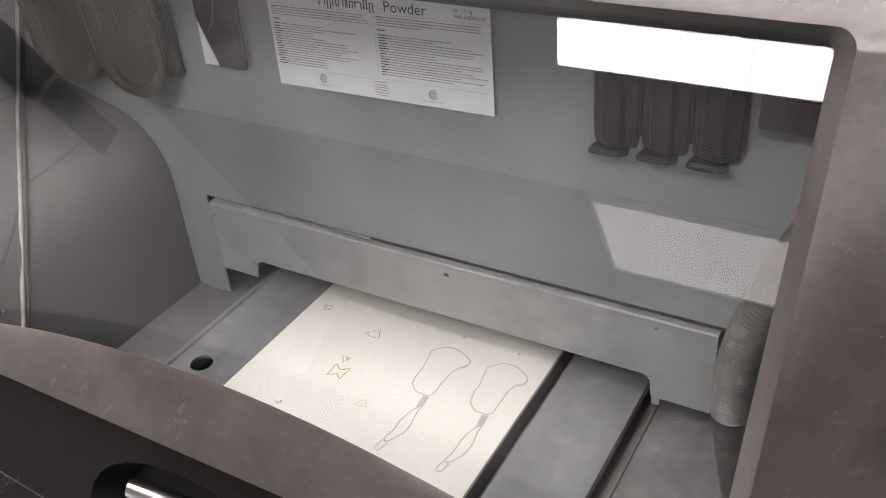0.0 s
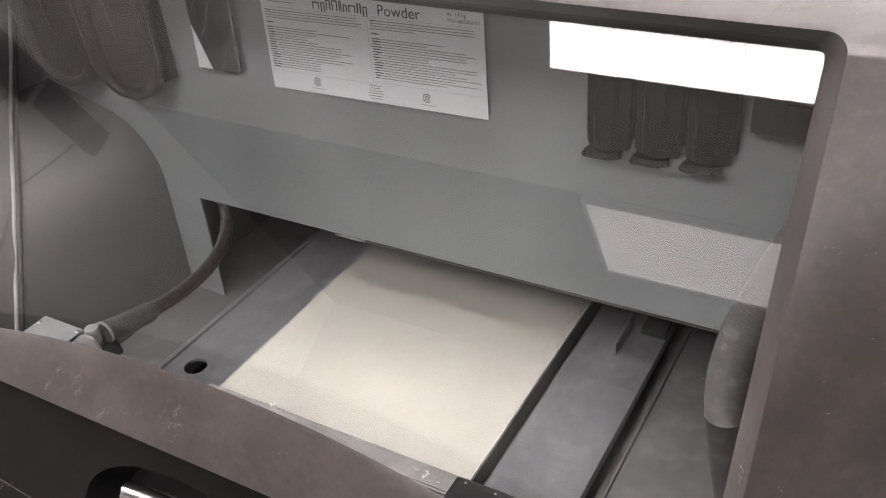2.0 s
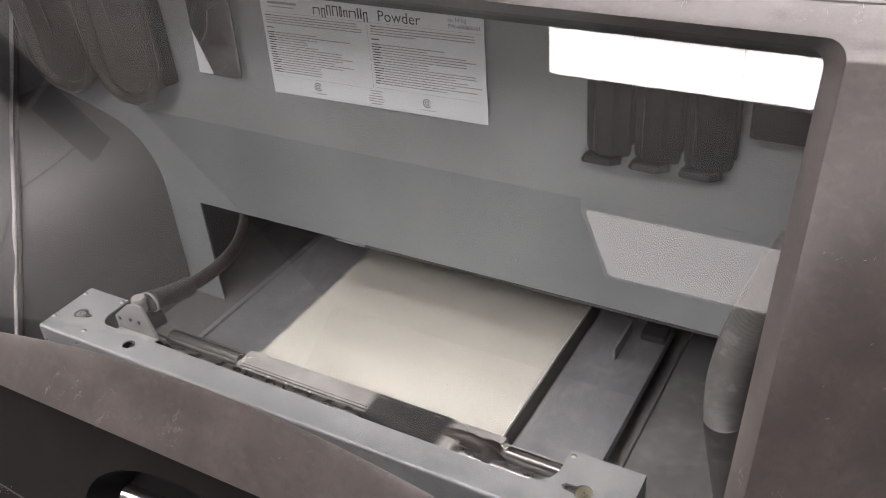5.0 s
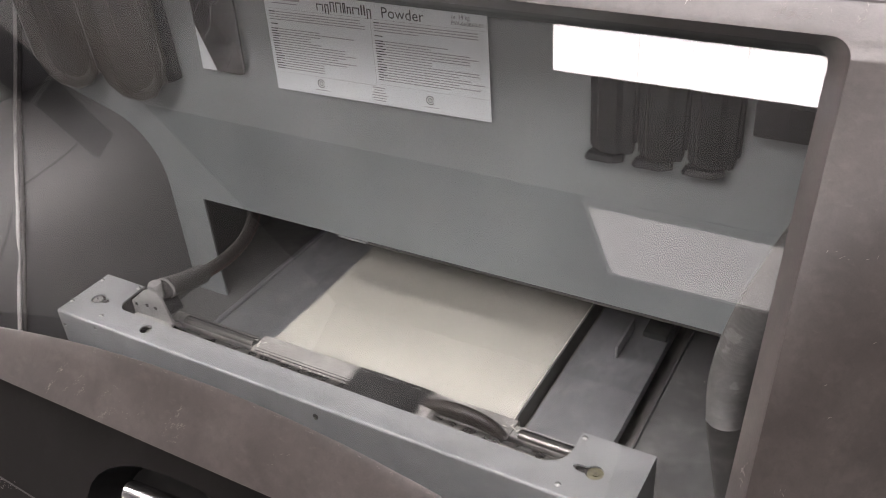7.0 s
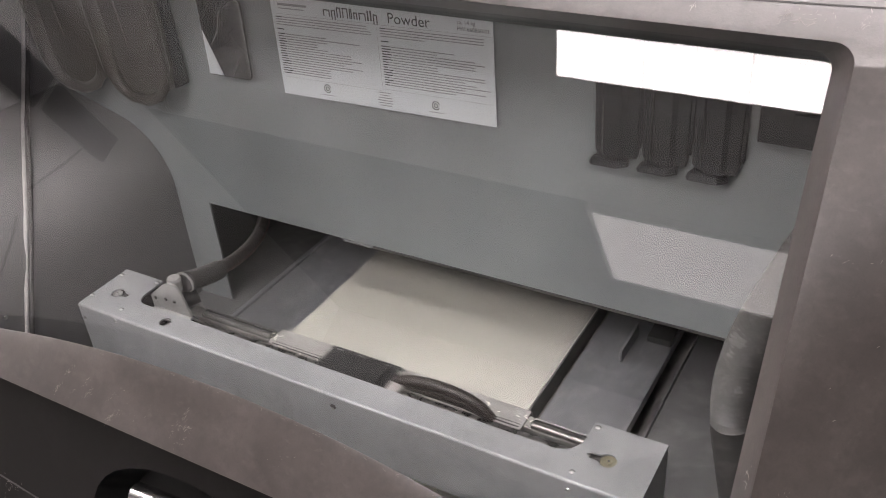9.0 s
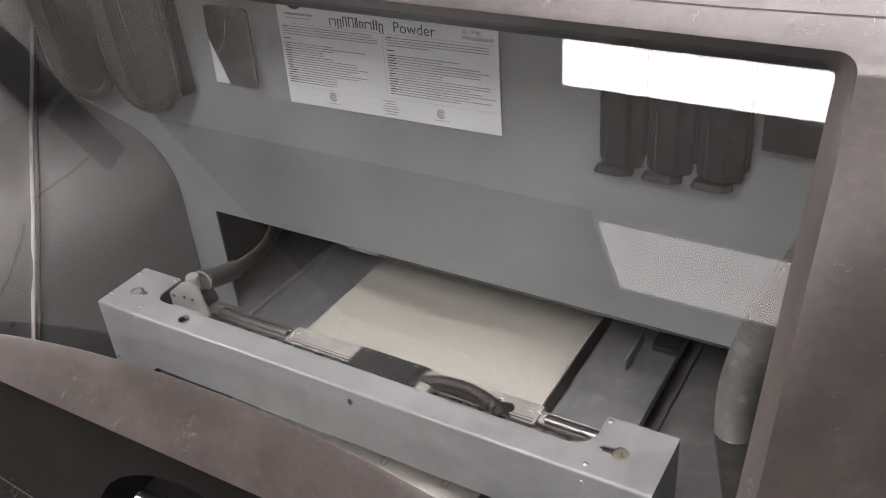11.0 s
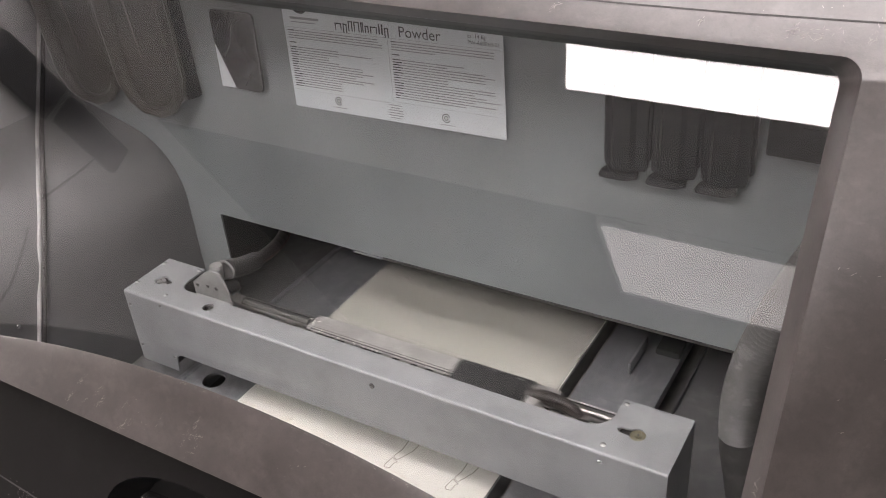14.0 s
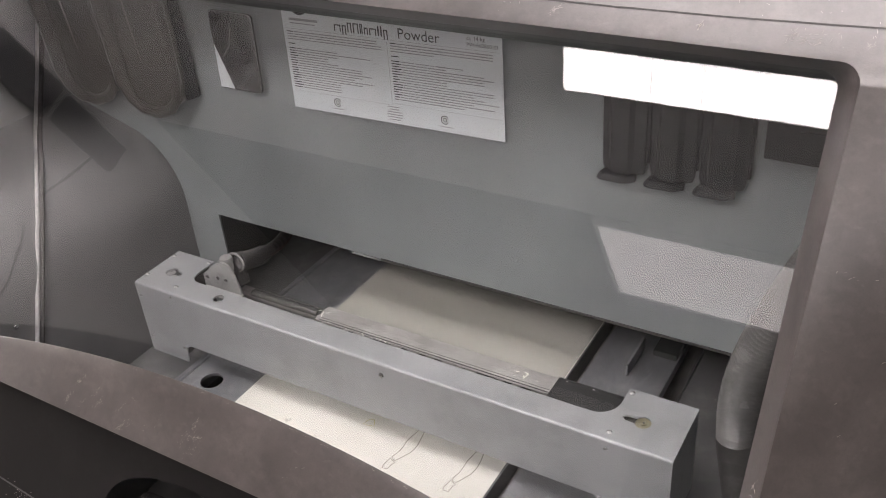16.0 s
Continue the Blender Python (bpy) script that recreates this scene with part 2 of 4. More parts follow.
def box(x0, x1, y0, y1, z0, z1, bevel=0.0, seg=2):
    bm = bmesh.new()
    bmesh.ops.create_cube(bm, size=1)
    for v in bm.verts:
        v.co = ((x0 + x1) / 2 + v.co.x * (x1 - x0), (y0 + y1) / 2 + v.co.y * (y1 - y0), (z0 + z1) / 2 + v.co.z * (z1 - z0))
    if bevel:
        bmesh.ops.bevel(bm, geom=bm.edges[:], offset=bevel, segments=seg, profile=0.5, affect="EDGES")
    return bm


def prism(points, lo, hi, axis="z", bevel=0.0, seg=2):
    """A polygon in two coordinates, pushed out along the third axis."""
    bm = bmesh.new()
    at = {"z": lambda a, b, c: (a, b, c), "y": lambda a, b, c: (a, c, b), "x": lambda a, b, c: (c, a, b)}[axis]
    low = [bm.verts.new(at(a, b, lo)) for a, b in points]
    top = [bm.verts.new(at(a, b, hi)) for a, b in points]
    bm.faces.new(low)
    bm.faces.new(list(reversed(top)))
    n = len(points)
    for i in range(n):
        bm.faces.new((low[i], top[i], top[(i + 1) % n], low[(i + 1) % n]))
    if bevel:
        bmesh.ops.recalc_face_normals(bm, faces=bm.faces)
        edges = [e for e in bm.edges if len(e.link_faces) == 2 and e.calc_face_angle(0) > 0.6]
        bmesh.ops.bevel(bm, geom=edges, offset=bevel, segments=seg, profile=0.5, affect="EDGES")
    return bm


def rounded(x0, x1, y0, y1, r, n=6):
    pts = []
    for cx, cy, a in ((x1 - r, y1 - r, 0), (x0 + r, y1 - r, 90), (x0 + r, y0 + r, 180), (x1 - r, y0 + r, 270)):
        for i in range(n + 1):
            t = radians(a + 90 * i / n)
            pts.append((cx + r * math.cos(t), cy + r * math.sin(t)))
    return pts


def ring(r, n=20, cx=0.0, cy=0.0):
    return [(cx + r * math.cos(2 * math.pi * i / n), cy + r * math.sin(2 * math.pi * i / n)) for i in range(n)]


def rod(a, b, r, n=16, r2=None):
    """A round bar from a to b."""
    a, b = Vector(a), Vector(b)
    bm = bmesh.new()
    m = Matrix.Translation((a + b) / 2) @ (b - a).to_track_quat("Z", "Y").to_matrix().to_4x4()
    bmesh.ops.create_cone(bm, cap_ends=True, segments=n, radius1=r, radius2=r if r2 is None else r2, depth=(b - a).length, matrix=m)
    return bm


def sweep(points, radius, n=12, cap=True):
    """A tube along points; radius is a number or one for each point."""
    bm = bmesh.new()
    pts = [Vector(p) for p in points]
    rs = radius if isinstance(radius, list) else [radius] * len(pts)
    rings, up = [], Vector((0.3, 0.2, 1)).normalized()
    for i, p in enumerate(pts):
        d = (pts[min(i + 1, len(pts) - 1)] - pts[max(i - 1, 0)]).normalized()
        s = d.cross(up).normalized()
        u = s.cross(d)
        rings.append([bm.verts.new(p + rs[i] * (math.cos(2 * math.pi * k / n) * s + math.sin(2 * math.pi * k / n) * u)) for k in range(n)])
    for a, b in zip(rings, rings[1:]):
        for k in range(n):
            bm.faces.new((a[k], a[(k + 1) % n], b[(k + 1) % n], b[k]))
    if cap:
        bm.faces.new(rings[0])
        bm.faces.new(list(reversed(rings[-1])))
    return bm


def join(*bms):
    out = bmesh.new()
    for b in bms:
        me = bpy.data.meshes.new("tmp")
        b.to_mesh(me)
        b.free()
        out.from_mesh(me)
        bpy.data.meshes.remove(me)
    return out


def holed(points, holes, lo, hi, bevel=0.0):
    """A plate in xy with through holes."""
    bm = bmesh.new()
    loops = []
    for loop in [points, *holes]:
        vs = [bm.verts.new((x, y, hi)) for x, y in loop]
        loops += [bm.edges.new((vs[i], vs[(i + 1) % len(vs)])) for i in range(len(vs))]
    bmesh.ops.triangle_fill(bm, edges=loops, use_beauty=True)
    top = bm.faces[:]
    ext = bmesh.ops.extrude_face_region(bm, geom=top)
    for v in ext["geom"]:
        if isinstance(v, bmesh.types.BMVert):
            v.co.z = lo
    return bm


def ribbon(points, width, z, closed=False, wobble=0.0):
    """A thin flat line on a level surface."""
    bm = bmesh.new()
    pts = [Vector((x, y, 0)) for x, y in points]
    fine = []
    n = len(pts)
    for i in range(n if closed else n - 1):
        a, b = pts[i], pts[(i + 1) % n]
        k = max(1, int((b - a).length / 0.0022))
        for j in range(k):
            p = a.lerp(b, j / k)
            q = noise.noise_vector(p * 260) * wobble
            fine.append(Vector((p.x + q.x, p.y + q.y, 0)))
    if not closed:
        fine.append(pts[-1])
    m = len(fine)
    left, right = [], []
    for i, p in enumerate(fine):
        a = fine[(i - 1) % m] if closed else fine[max(i - 1, 0)]
        b = fine[(i + 1) % m] if closed else fine[min(i + 1, m - 1)]
        d = b - a
        d = d.normalized() if d.length > 1e-9 else Vector((1, 0, 0))
        w = width * (0.7 + 0.5 * abs(noise.noise(p * 330))) / 2
        s = Vector((-d.y, d.x, 0)) * w
        left.append(bm.verts.new((p.x + s.x, p.y + s.y, z)))
        right.append(bm.verts.new((p.x - s.x, p.y - s.y, z)))
    for i in range(m if closed else m - 1):
        j = (i + 1) % m
        bm.faces.new((left[i], right[i], right[j], left[j]))
    return bm


# ---- the room round the machine ----
def room():
    solid("floor_room", box(-3.2, 3.2, -5.6, 1.2, -1.05, -1.0), M_FLOOR, "grey workshop floor under the machine", "floor", kind="structure")
    solid("ceiling", box(-3.2, 3.2, -3.08, 1.2, 1.73, 1.8), M_ROOM, "white panelled workshop ceiling", "ceiling", kind="structure")
    # rear ceiling, east and south walls: added tones that steer reflected light
    solid("ceiling_rear", box(-3.2, 3.2, -5.6, -3.08, 1.732, 1.8), M_ROOM_GREY, "rear workshop ceiling, greyed to shape the window's reflections", "ceiling", kind="structure")
    white, grey = "plain white workshop wall", "unseen grey workshop wall, toned to shape the bounce light"
    for n, b, mat, lab in (
            ("wall_west", (-3.3, -3.2, -5.6, 1.2, -1.0, 1.73), M_ROOM_WEST, white),
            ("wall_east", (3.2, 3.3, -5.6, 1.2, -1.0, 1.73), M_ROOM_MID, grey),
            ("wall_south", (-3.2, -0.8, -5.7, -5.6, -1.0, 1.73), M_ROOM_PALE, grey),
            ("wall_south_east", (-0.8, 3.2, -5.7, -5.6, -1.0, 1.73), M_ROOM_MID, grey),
            ("wall_north", (-3.2, 3.2, 1.2, 1.3, -1.0, 1.73), M_ROOM, white)):
        solid(n, box(*b), mat, lab, "wall", kind="structure")
    bright, dim = "bright white recessed ceiling light panel, most of them added unseen", "dimmed white recessed ceiling light panel"
    # the second and the dim panel mirror in the window; the rest are added fill
    for a, y0, y1, mat, lab in ((-0.60, -1.16, -0.54, M_FILL_ABOVE, bright), (-0.563, -2.218, -1.60, M_LAMP, bright), (-0.68, -3.72, -3.11, M_LAMP_DIM, dim), (1.40, -2.22, -1.60, M_FILL_SIDE, bright), (1.93, -3.72, -3.11, M_FILL_REAR, bright), (1.93, -5.22, -4.61, M_FILL_REAR, bright), (-3.10, -1.66, -1.04, M_FILL_WALL, bright)):
        p = thing("ceiling_light", lab, "ceiling light", "ceiling lights")
        b = a + 1.25
        skew = 0.07 if mat is M_LAMP else 0.0
        part("diffuser", prism([(a - skew, y0), (b, y0), (b, y1), (a + skew, y1)], 1.702, 1.722), mat, p)
        fr = join(box(a - skew - 0.02, b + 0.02, y0 - 0.02, y0, 1.700, 1.73), box(a + skew - 0.02, b + 0.02, y1, y1 + 0.02, 1.700, 1.73), prism([(a - skew - 0.02, y0), (a - skew, y0), (a + skew, y1), (a + skew - 0.02, y1)], 1.700, 1.73), box(b, b + 0.02, y0, y1, 1.700, 1.73))
        part("frame", fr, M_ROOM, p)


def wall_monitor(y0, y1, z0, z1):
    m = thing("wall_monitor", "large dark wall monitor on the white workshop wall", "monitor", "wall monitors")
    part("case", box(-3.195, -3.15, y0, y1, z0, z1, 0.008), M_BLACK, m)
    part("screen", box(-3.15, -3.146, y0 + 0.03, y1 - 0.03, z0 + 0.03, z1 - 0.03), M_SCREEN, m, "dark glossy screen")


def wall_cable(points):
    solid("wall_cable", sweep([Vector(p) for p in points], 0.005, 8), M_BLACK, "thin black cable hanging on the workshop wall", "cable", "wall cables", smooth=60)


# the window's plane: a point on it, the way up it, and its normal
G0 = Vector((0, -0.44, 0.13))
GV = Vector((0, 0.5, 0.8660254))
GN = Vector((0, -0.8660254, 0.5))


# ---- the chamber ----
WY = -0.195            # face of the back wall
DECK = -0.03           # lower deck


def chamber():
    # lower deck, two raised plates, the channel beside the powder
    solid("floor_deck_left", box(-0.32, -0.072, -0.50, 0.30, DECK - 0.02, DECK, 0.0), M_DECK_LOW, "dusty grey steel lower deck plate", "deck plate", kind="structure")
    pts = [(-0.0665, -0.50), (-0.0005, -0.50), (-0.0005, 0.30), (-0.0665, 0.30)]
    solid("floor_deck_plate", holed(pts, [ring(0.0108, 28, -0.0405, -0.322)], -0.004, -0.001), M_DECK, "brushed steel deck plate with a round hole", "deck plate", kind="structure")
    solid("trim_deck_edge", prism([(-0.0722, DECK), (-0.0667, DECK), (-0.0667, 0.0015), (-0.0722, 0.0015)], -0.50, 0.30, "y", 0.0008), M_DECK, "thin upright steel edge of the deck plate", "trim", kind="structure")
    solid("floor_well", box(-0.0667, 0.36, -0.50, 0.30, -0.09, -0.07), M_CHANNEL, "dark well under the deck", "floor", kind="structure")
    # right of the bed
    solid("floor_channel", box(0.2565, 0.2653, -0.50, 0.30, -0.03, -0.018), M_CHANNEL, "dusty narrow channel beside the powder bed, lightened for haze", "channel", kind="structure")
    solid("floor_plate_right", box(0.2655, 0.336, -0.50, 0.30, -0.012, -0.001, 0.0012), M_DECK, "brushed blue-grey steel deck plate with dust", "deck plate", kind="structure")
    solid("floor_gap", box(0.3365, 0.349, -0.50, 0.30, -0.05, -0.030), M_CHANNEL, "dark gap between deck plates", "channel", kind="structure")
    solid("trim_gap_edge", box(0.3468, 0.3486, -0.50, 0.30, -0.029, -0.012, 0.0005), M_DECK_LOW, "thin upright steel edge beside the gap", "trim", kind="structure")
    low = [(0.3492, -0.50), (0.499, -0.50), (0.499, -0.379), (0.4284, -0.2509), (0.4000, -0.199), (0.395, -0.19), (0.395, 0.30), (0.3492, 0.30)]
    solid("floor_deck_right", prism(low, -0.03, -0.014, "z", 0.0008), M_DECK_LOW, "dusty grey steel deck plate with a slanted edge", "deck plate", kind="structure")
    solid("floor_sump", box(0.349, 0.60, -0.50, 0.30, -0.09, -0.075), M_DARK, "dark sump under the right deck", "floor", kind="structure")
    solid("deck_stop", box(0.3125, 0.3345, -0.112, -0.090, -0.0008, 0.006, 0.0008), M_SHADE_GREY, "small dark steel stop at the end of the deck plate", "stop")
    solid("guide_plate", box(0.300, 0.3025, -0.150, -0.105, -0.0008, 0.012, 0.0006), M_GANTRY, "thin dusty upright guide plate on the deck", "guide plate")
    # bed
    bed = thing("powder_bed", "smooth white powder bed with printed part outlines", "powder bed")
    part("powder", box(0, 0.254, -0.452, -0.071, -0.03, 0.0, 0.0008), M_POWDER, bed)
    part("bed_rim", box(0.2542, 0.2562, -0.46, -0.065, -0.04, 0.0008, 0.0003), M_DECK_LOW, bed, "thin pale steel rim")
    part("bed_rim", box(-0.0004, 0.2562, -0.069, -0.066, -0.04, -0.002), M_DECK_LOW, bed)
    prints(bed)
    solid("floor_deck_back", box(0.0, 0.256, -0.064, 0.30, -0.02, -0.002), M_DECK, "steel deck plate behind the powder bed", "deck plate", kind="structure")
    # back wall with its low opening
    left, right, top = -0.1232, 0.3985, 0.0917
    wall = [(-0.34, DECK - 0.02), (left, DECK - 0.02), (left, top), (right, top), (right, DECK - 0.06), (0.60, DECK - 0.06), (0.60, 0.178), (-0.34, 0.178)]
    solid("wall_back", prism(wall, WY, WY + 0.002, "y"), M_WALL, "grey painted sheet steel wall over a low opening", "wall", kind="structure")
    up = [(WY - 0.0005, 0.178), (WY + 0.0015, 0.178), (WY + 0.010, 0.42), (WY + 0.008, 0.42)]
    solid("wall_back_upper", prism(up, -0.34, 0.60, "x"), M_WALL, "grey painted upper back wall of the chamber", "wall", kind="structure")
    solid("trim_opening", box(0.078, 0.398, WY - 0.0012, WY - 0.0004, top - 0.0016, top + 0.0006), M_DARK, "dark thin brush strip along the opening", "trim", kind="structure")
    solid("wall_clip", box(0.046, 0.076, WY - 0.0025, WY - 0.0004, top - 0.0014, top + 0.0004, 0.0004), M_GANTRY, "small pale clip at the opening's edge", "clip")
    # the space behind the opening, its deep shade put into a dark base colour
    solid("wall_cavity", box(-0.34, 0.60, 0.30, 0.31, -0.09, 0.16), M_SHADE_GREY, "rear wall of the gantry bay, coloured dark for shade", "wall", kind="structure")
    solid("ceiling_cavity", box(-0.34, 0.60, WY + 0.003, 0.30, 0.135, 0.145), M_SHADE_GREY, "roof of the gantry bay, coloured dark for shade", "ceiling", kind="structure")
    solid("wall_cavity_left", box(-0.19, -0.18, WY + 0.003, 0.30, DECK, 0.135), M_SHADE_GREY, "side of the gantry bay, coloured dark for shade", "wall", kind="structure")
    solid("wall_cavity_right", box(0.45, 0.46, WY + 0.003, 0.30, -0.075, 0.135), M_SHADE_GREY, "side of the gantry bay, coloured dark for shade", "wall", kind="structure")
    # left side, upright below and flaring outwards above
    prof = [(-0.166, DECK - 0.01), (-0.166, 0.10)]
    for i in range(1, 9):
        a = radians(70 * i / 8)
        prof.append((-0.166 - 0.075 * (1 - math.cos(a)), 0.10 + 0.075 * math.sin(a)))
    prof += [(-0.30, 0.196), (-0.30, 0.41)]
    back = [(x - 0.004, z - 0.001) for x, z in reversed(prof)]
    bm = prism(prof + back, -0.50, WY - 0.0004, "y")
    bmesh.ops.bisect_plane(bm, geom=bm.verts[:] + bm.edges[:] + bm.faces[:], plane_co=G0 - GN * 0.008, plane_no=GN, clear_outer=True)
    solid("wall_left", bm, M_LEFT, "grey flared side panel of the chamber, toned darker for shade", "wall", kind="structure", smooth=50)
    seam = [(-0.1645, -0.4155, 0.010), (-0.1645, -0.3997, 0.058), (-0.1646, -0.3853, 0.0965), (-0.1752, -0.3611, 0.139), (-0.1915, -0.342, 0.156), (-0.2092, -0.3233, 0.170), (-0.2742, -0.2659, 0.1895), (-0.2985, -0.2301, 0.229), (-0.2985, -0.211, 0.280), (-0.2985, -0.200, 0.33)]
    solid("trim_joint", sweep(seam, 0.0019, 8), M_SEAM, "bright edge strip along the side panel joint", "trim", kind="structure", smooth=60)
    solid("trim_seal", sweep([(x + 0.0002, y + 0.0052, z + 0.001) for x, y, z in seam], 0.0026, 8), M_DARK, "dark rubber seal along the side panel joint", "trim", kind="structure", smooth=60)
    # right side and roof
    solid("wall_right", prism([(-0.47, -0.09), (WY, -0.09), (WY, 0.409), (-0.31, 0.409), (-0.31, 0.335), (-0.455, 0.085)], 0.50, 0.51, "x"), M_SHADE_GREY, "dark side wall of the chamber", "wall", kind="structure")
    solid("ceiling_hood", box(-0.34, 0.60, -0.30, WY + 0.02, 0.41, 0.42), M_HOOD_BOUNCE, "roof of the hood, made pale to bounce light", "ceiling", kind="structure")
    solid("wall_front_inner", box(-0.34, 0.60, -0.51, -0.502, -0.09, -0.005), M_SHADE_GREY, "dark front wall of the chamber", "wall", kind="structure")


def prints(bed):
    def line(pts, mat=M_INK, width=0.0010, closed=True, wob=0.0011, name="printed_outline"):
        part(name, ribbon(pts, width, 0.0003, closed, wob), mat, bed, smooth=0)
    head = [(0.1457, -0.2196), (0.1503, -0.2140), (0.1585, -0.2076), (0.1685, -0.2075), (0.1795, -0.2127), (0.1853, -0.2169), (0.1866, -0.2246), (0.1836, -0.2285), (0.1798, -0.2278), (0.1792, -0.2330), (0.1766, -0.2375), (0.1769, -0.2471), (0.1765, -0.2554), (0.1767, -0.2616), (0.1769, -0.2677), (0.1736, -0.2716), (0.1685, -0.2717), (0.1630, -0.2719), (0.1581, -0.2687), (0.1545, -0.2656), (0.1520, -0.2587), (0.1510, -0.2494), (0.1510, -0.2394), (0.1485, -0.2304), (0.1485, -0.2253)]
    neck = [(0.1697, -0.2727), (0.1756, -0.2722), (0.1766, -0.2862), (0.1715, -0.2879)]
    handle = [(0.1734, -0.2855), (0.1726, -0.2889), (0.1699, -0.2954), (0.1679, -0.3074), (0.1687, -0.3157), (0.1689, -0.3213), (0.1666, -0.3281), (0.1675, -0.3311), (0.1714, -0.3321), (0.1740, -0.3267), (0.1776, -0.3193), (0.1789, -0.3109), (0.1778, -0.3020), (0.1755, -0.2927), (0.1758, -0.2866)]
    foot = [(0.1663, -0.3317), (0.1650, -0.3407), (0.1663, -0.3435), (0.1707, -0.3427), (0.1710, -0.3364), (0.1731, -0.3347), (0.1705, -0.3332)]
    for dx, dy in ((0, 0), (0.0565, 0.0014)):
        mv = lambda q: [(x + dx, y + dy) for x, y in q]
        line(mv(head))
        line(mv([(0.1815, -0.2275), (0.1845, -0.2230), (0.1850, -0.2270), (0.1825, -0.2290)]), M_INK, 0.0011)
        line(mv(handle), M_INK, 0.0010, True, 0.0007)
        line(mv(foot), M_INK, 0.0010, True, 0.0003)
        part("printed_neck", prism(mv(neck), 0.0001, 0.0003), M_INK_FAINT, bed, "grey printed patch")
    bow = lambda cx, cy, r: [(cx - r, cy + r), (cx, cy + 0.3 * r), (cx + r, cy + r), (cx + 0.8 * r, cy - r), (cx, cy - 0.3 * r), (cx - 0.9 * r, cy - r)]
    line(bow(0.0845, -0.2785, 0.0078), M_INK_YELLOW, 0.0016)
    line([(0.0800, -0.2590), (0.0850, -0.2595), (0.0825, -0.2635)], M_INK_YELLOW, 0.0022)
    line([(0.0750, -0.2585), (0.0815, -0.2660)], M_INK, 0.0010, False)
    line([(0.0772, -0.2222), (0.0815, -0.2175), (0.0857, -0.2118), (0.0890, -0.2175), (0.0917, -0.2239), (0.0845, -0.2255)], M_INK, 0.0011)
    line([(0.014, -0.202), (0.022, -0.201), (0.024, -0.206), (0.018, -0.210)], M_INK, 0.0011)
    line([(0.016, -0.204), (0.023, -0.207)], M_INK, 0.0011, False)
    line([(0.1221, -0.3074), (0.1250, -0.3010), (0.1283, -0.2983), (0.1325, -0.3063)], M_INK_YELLOW, 0.0008)
    for x, y, r in ((0.027, -0.275, 0.0011), (0.019, -0.226, 0.0010), (0.165, -0.190, 0.0014), (0.221, -0.190, 0.0014)):
        part("printed_dot", prism(ring(r, 10, x, y), 0.0001, 0.0003), M_INK, bed)
    random.seed(4)
    for cx, cy in ((0.092, -0.340), (0.176, -0.357), (0.060, -0.334)):
        bm = bmesh.new()
        for _ in range(7):
            bmesh.ops.create_icosphere(bm, subdivisions=1, radius=random.uniform(0.0006, 0.0016), matrix=Matrix.Translation((cx + random.gauss(0, 0.003), cy + random.gauss(0, 0.0015), 0.0006)))
        part("powder_crumbs", bm, M_POWDER, bed)


def fresh_layer():
    """The powder that the roller lays down as the gantry goes forward; it trails behind the gantry."""
    bm = bmesh.new()
    vs = [bm.verts.new(c) for c in ((0.0006, 0.047, 0.0009), (0.2534, 0.047, 0.0009), (0.2534, 0.392, 0.0009), (0.0006, 0.392, 0.0009))]
    bm.faces.new(vs)
    return solid("fresh_powder_layer", bm, M_FRESH, "fresh thin white powder spread behind the gantry", "powder", kind="stuff", smooth=0)


# ---- the gantry ----
GT = 0.0883


def screw(parent, x, y, z, r=0.0022, along="z"):
    bm = bmesh.new()
    bmesh.ops.create_uvsphere(bm, u_segments=12, v_segments=6, radius=r)
    for v in bm.verts:
        v.co.z = max(v.co.z, 0) * 0.55
    bmesh.ops.remove_doubles(bm, verts=bm.verts, dist=1e-6)
    s = part("screw", bm, M_ZINC, parent, "small domed steel screw")
    s.matrix_basis = pose(x, y, z) if along == "z" else pose(x, y, z, 90)
    return s


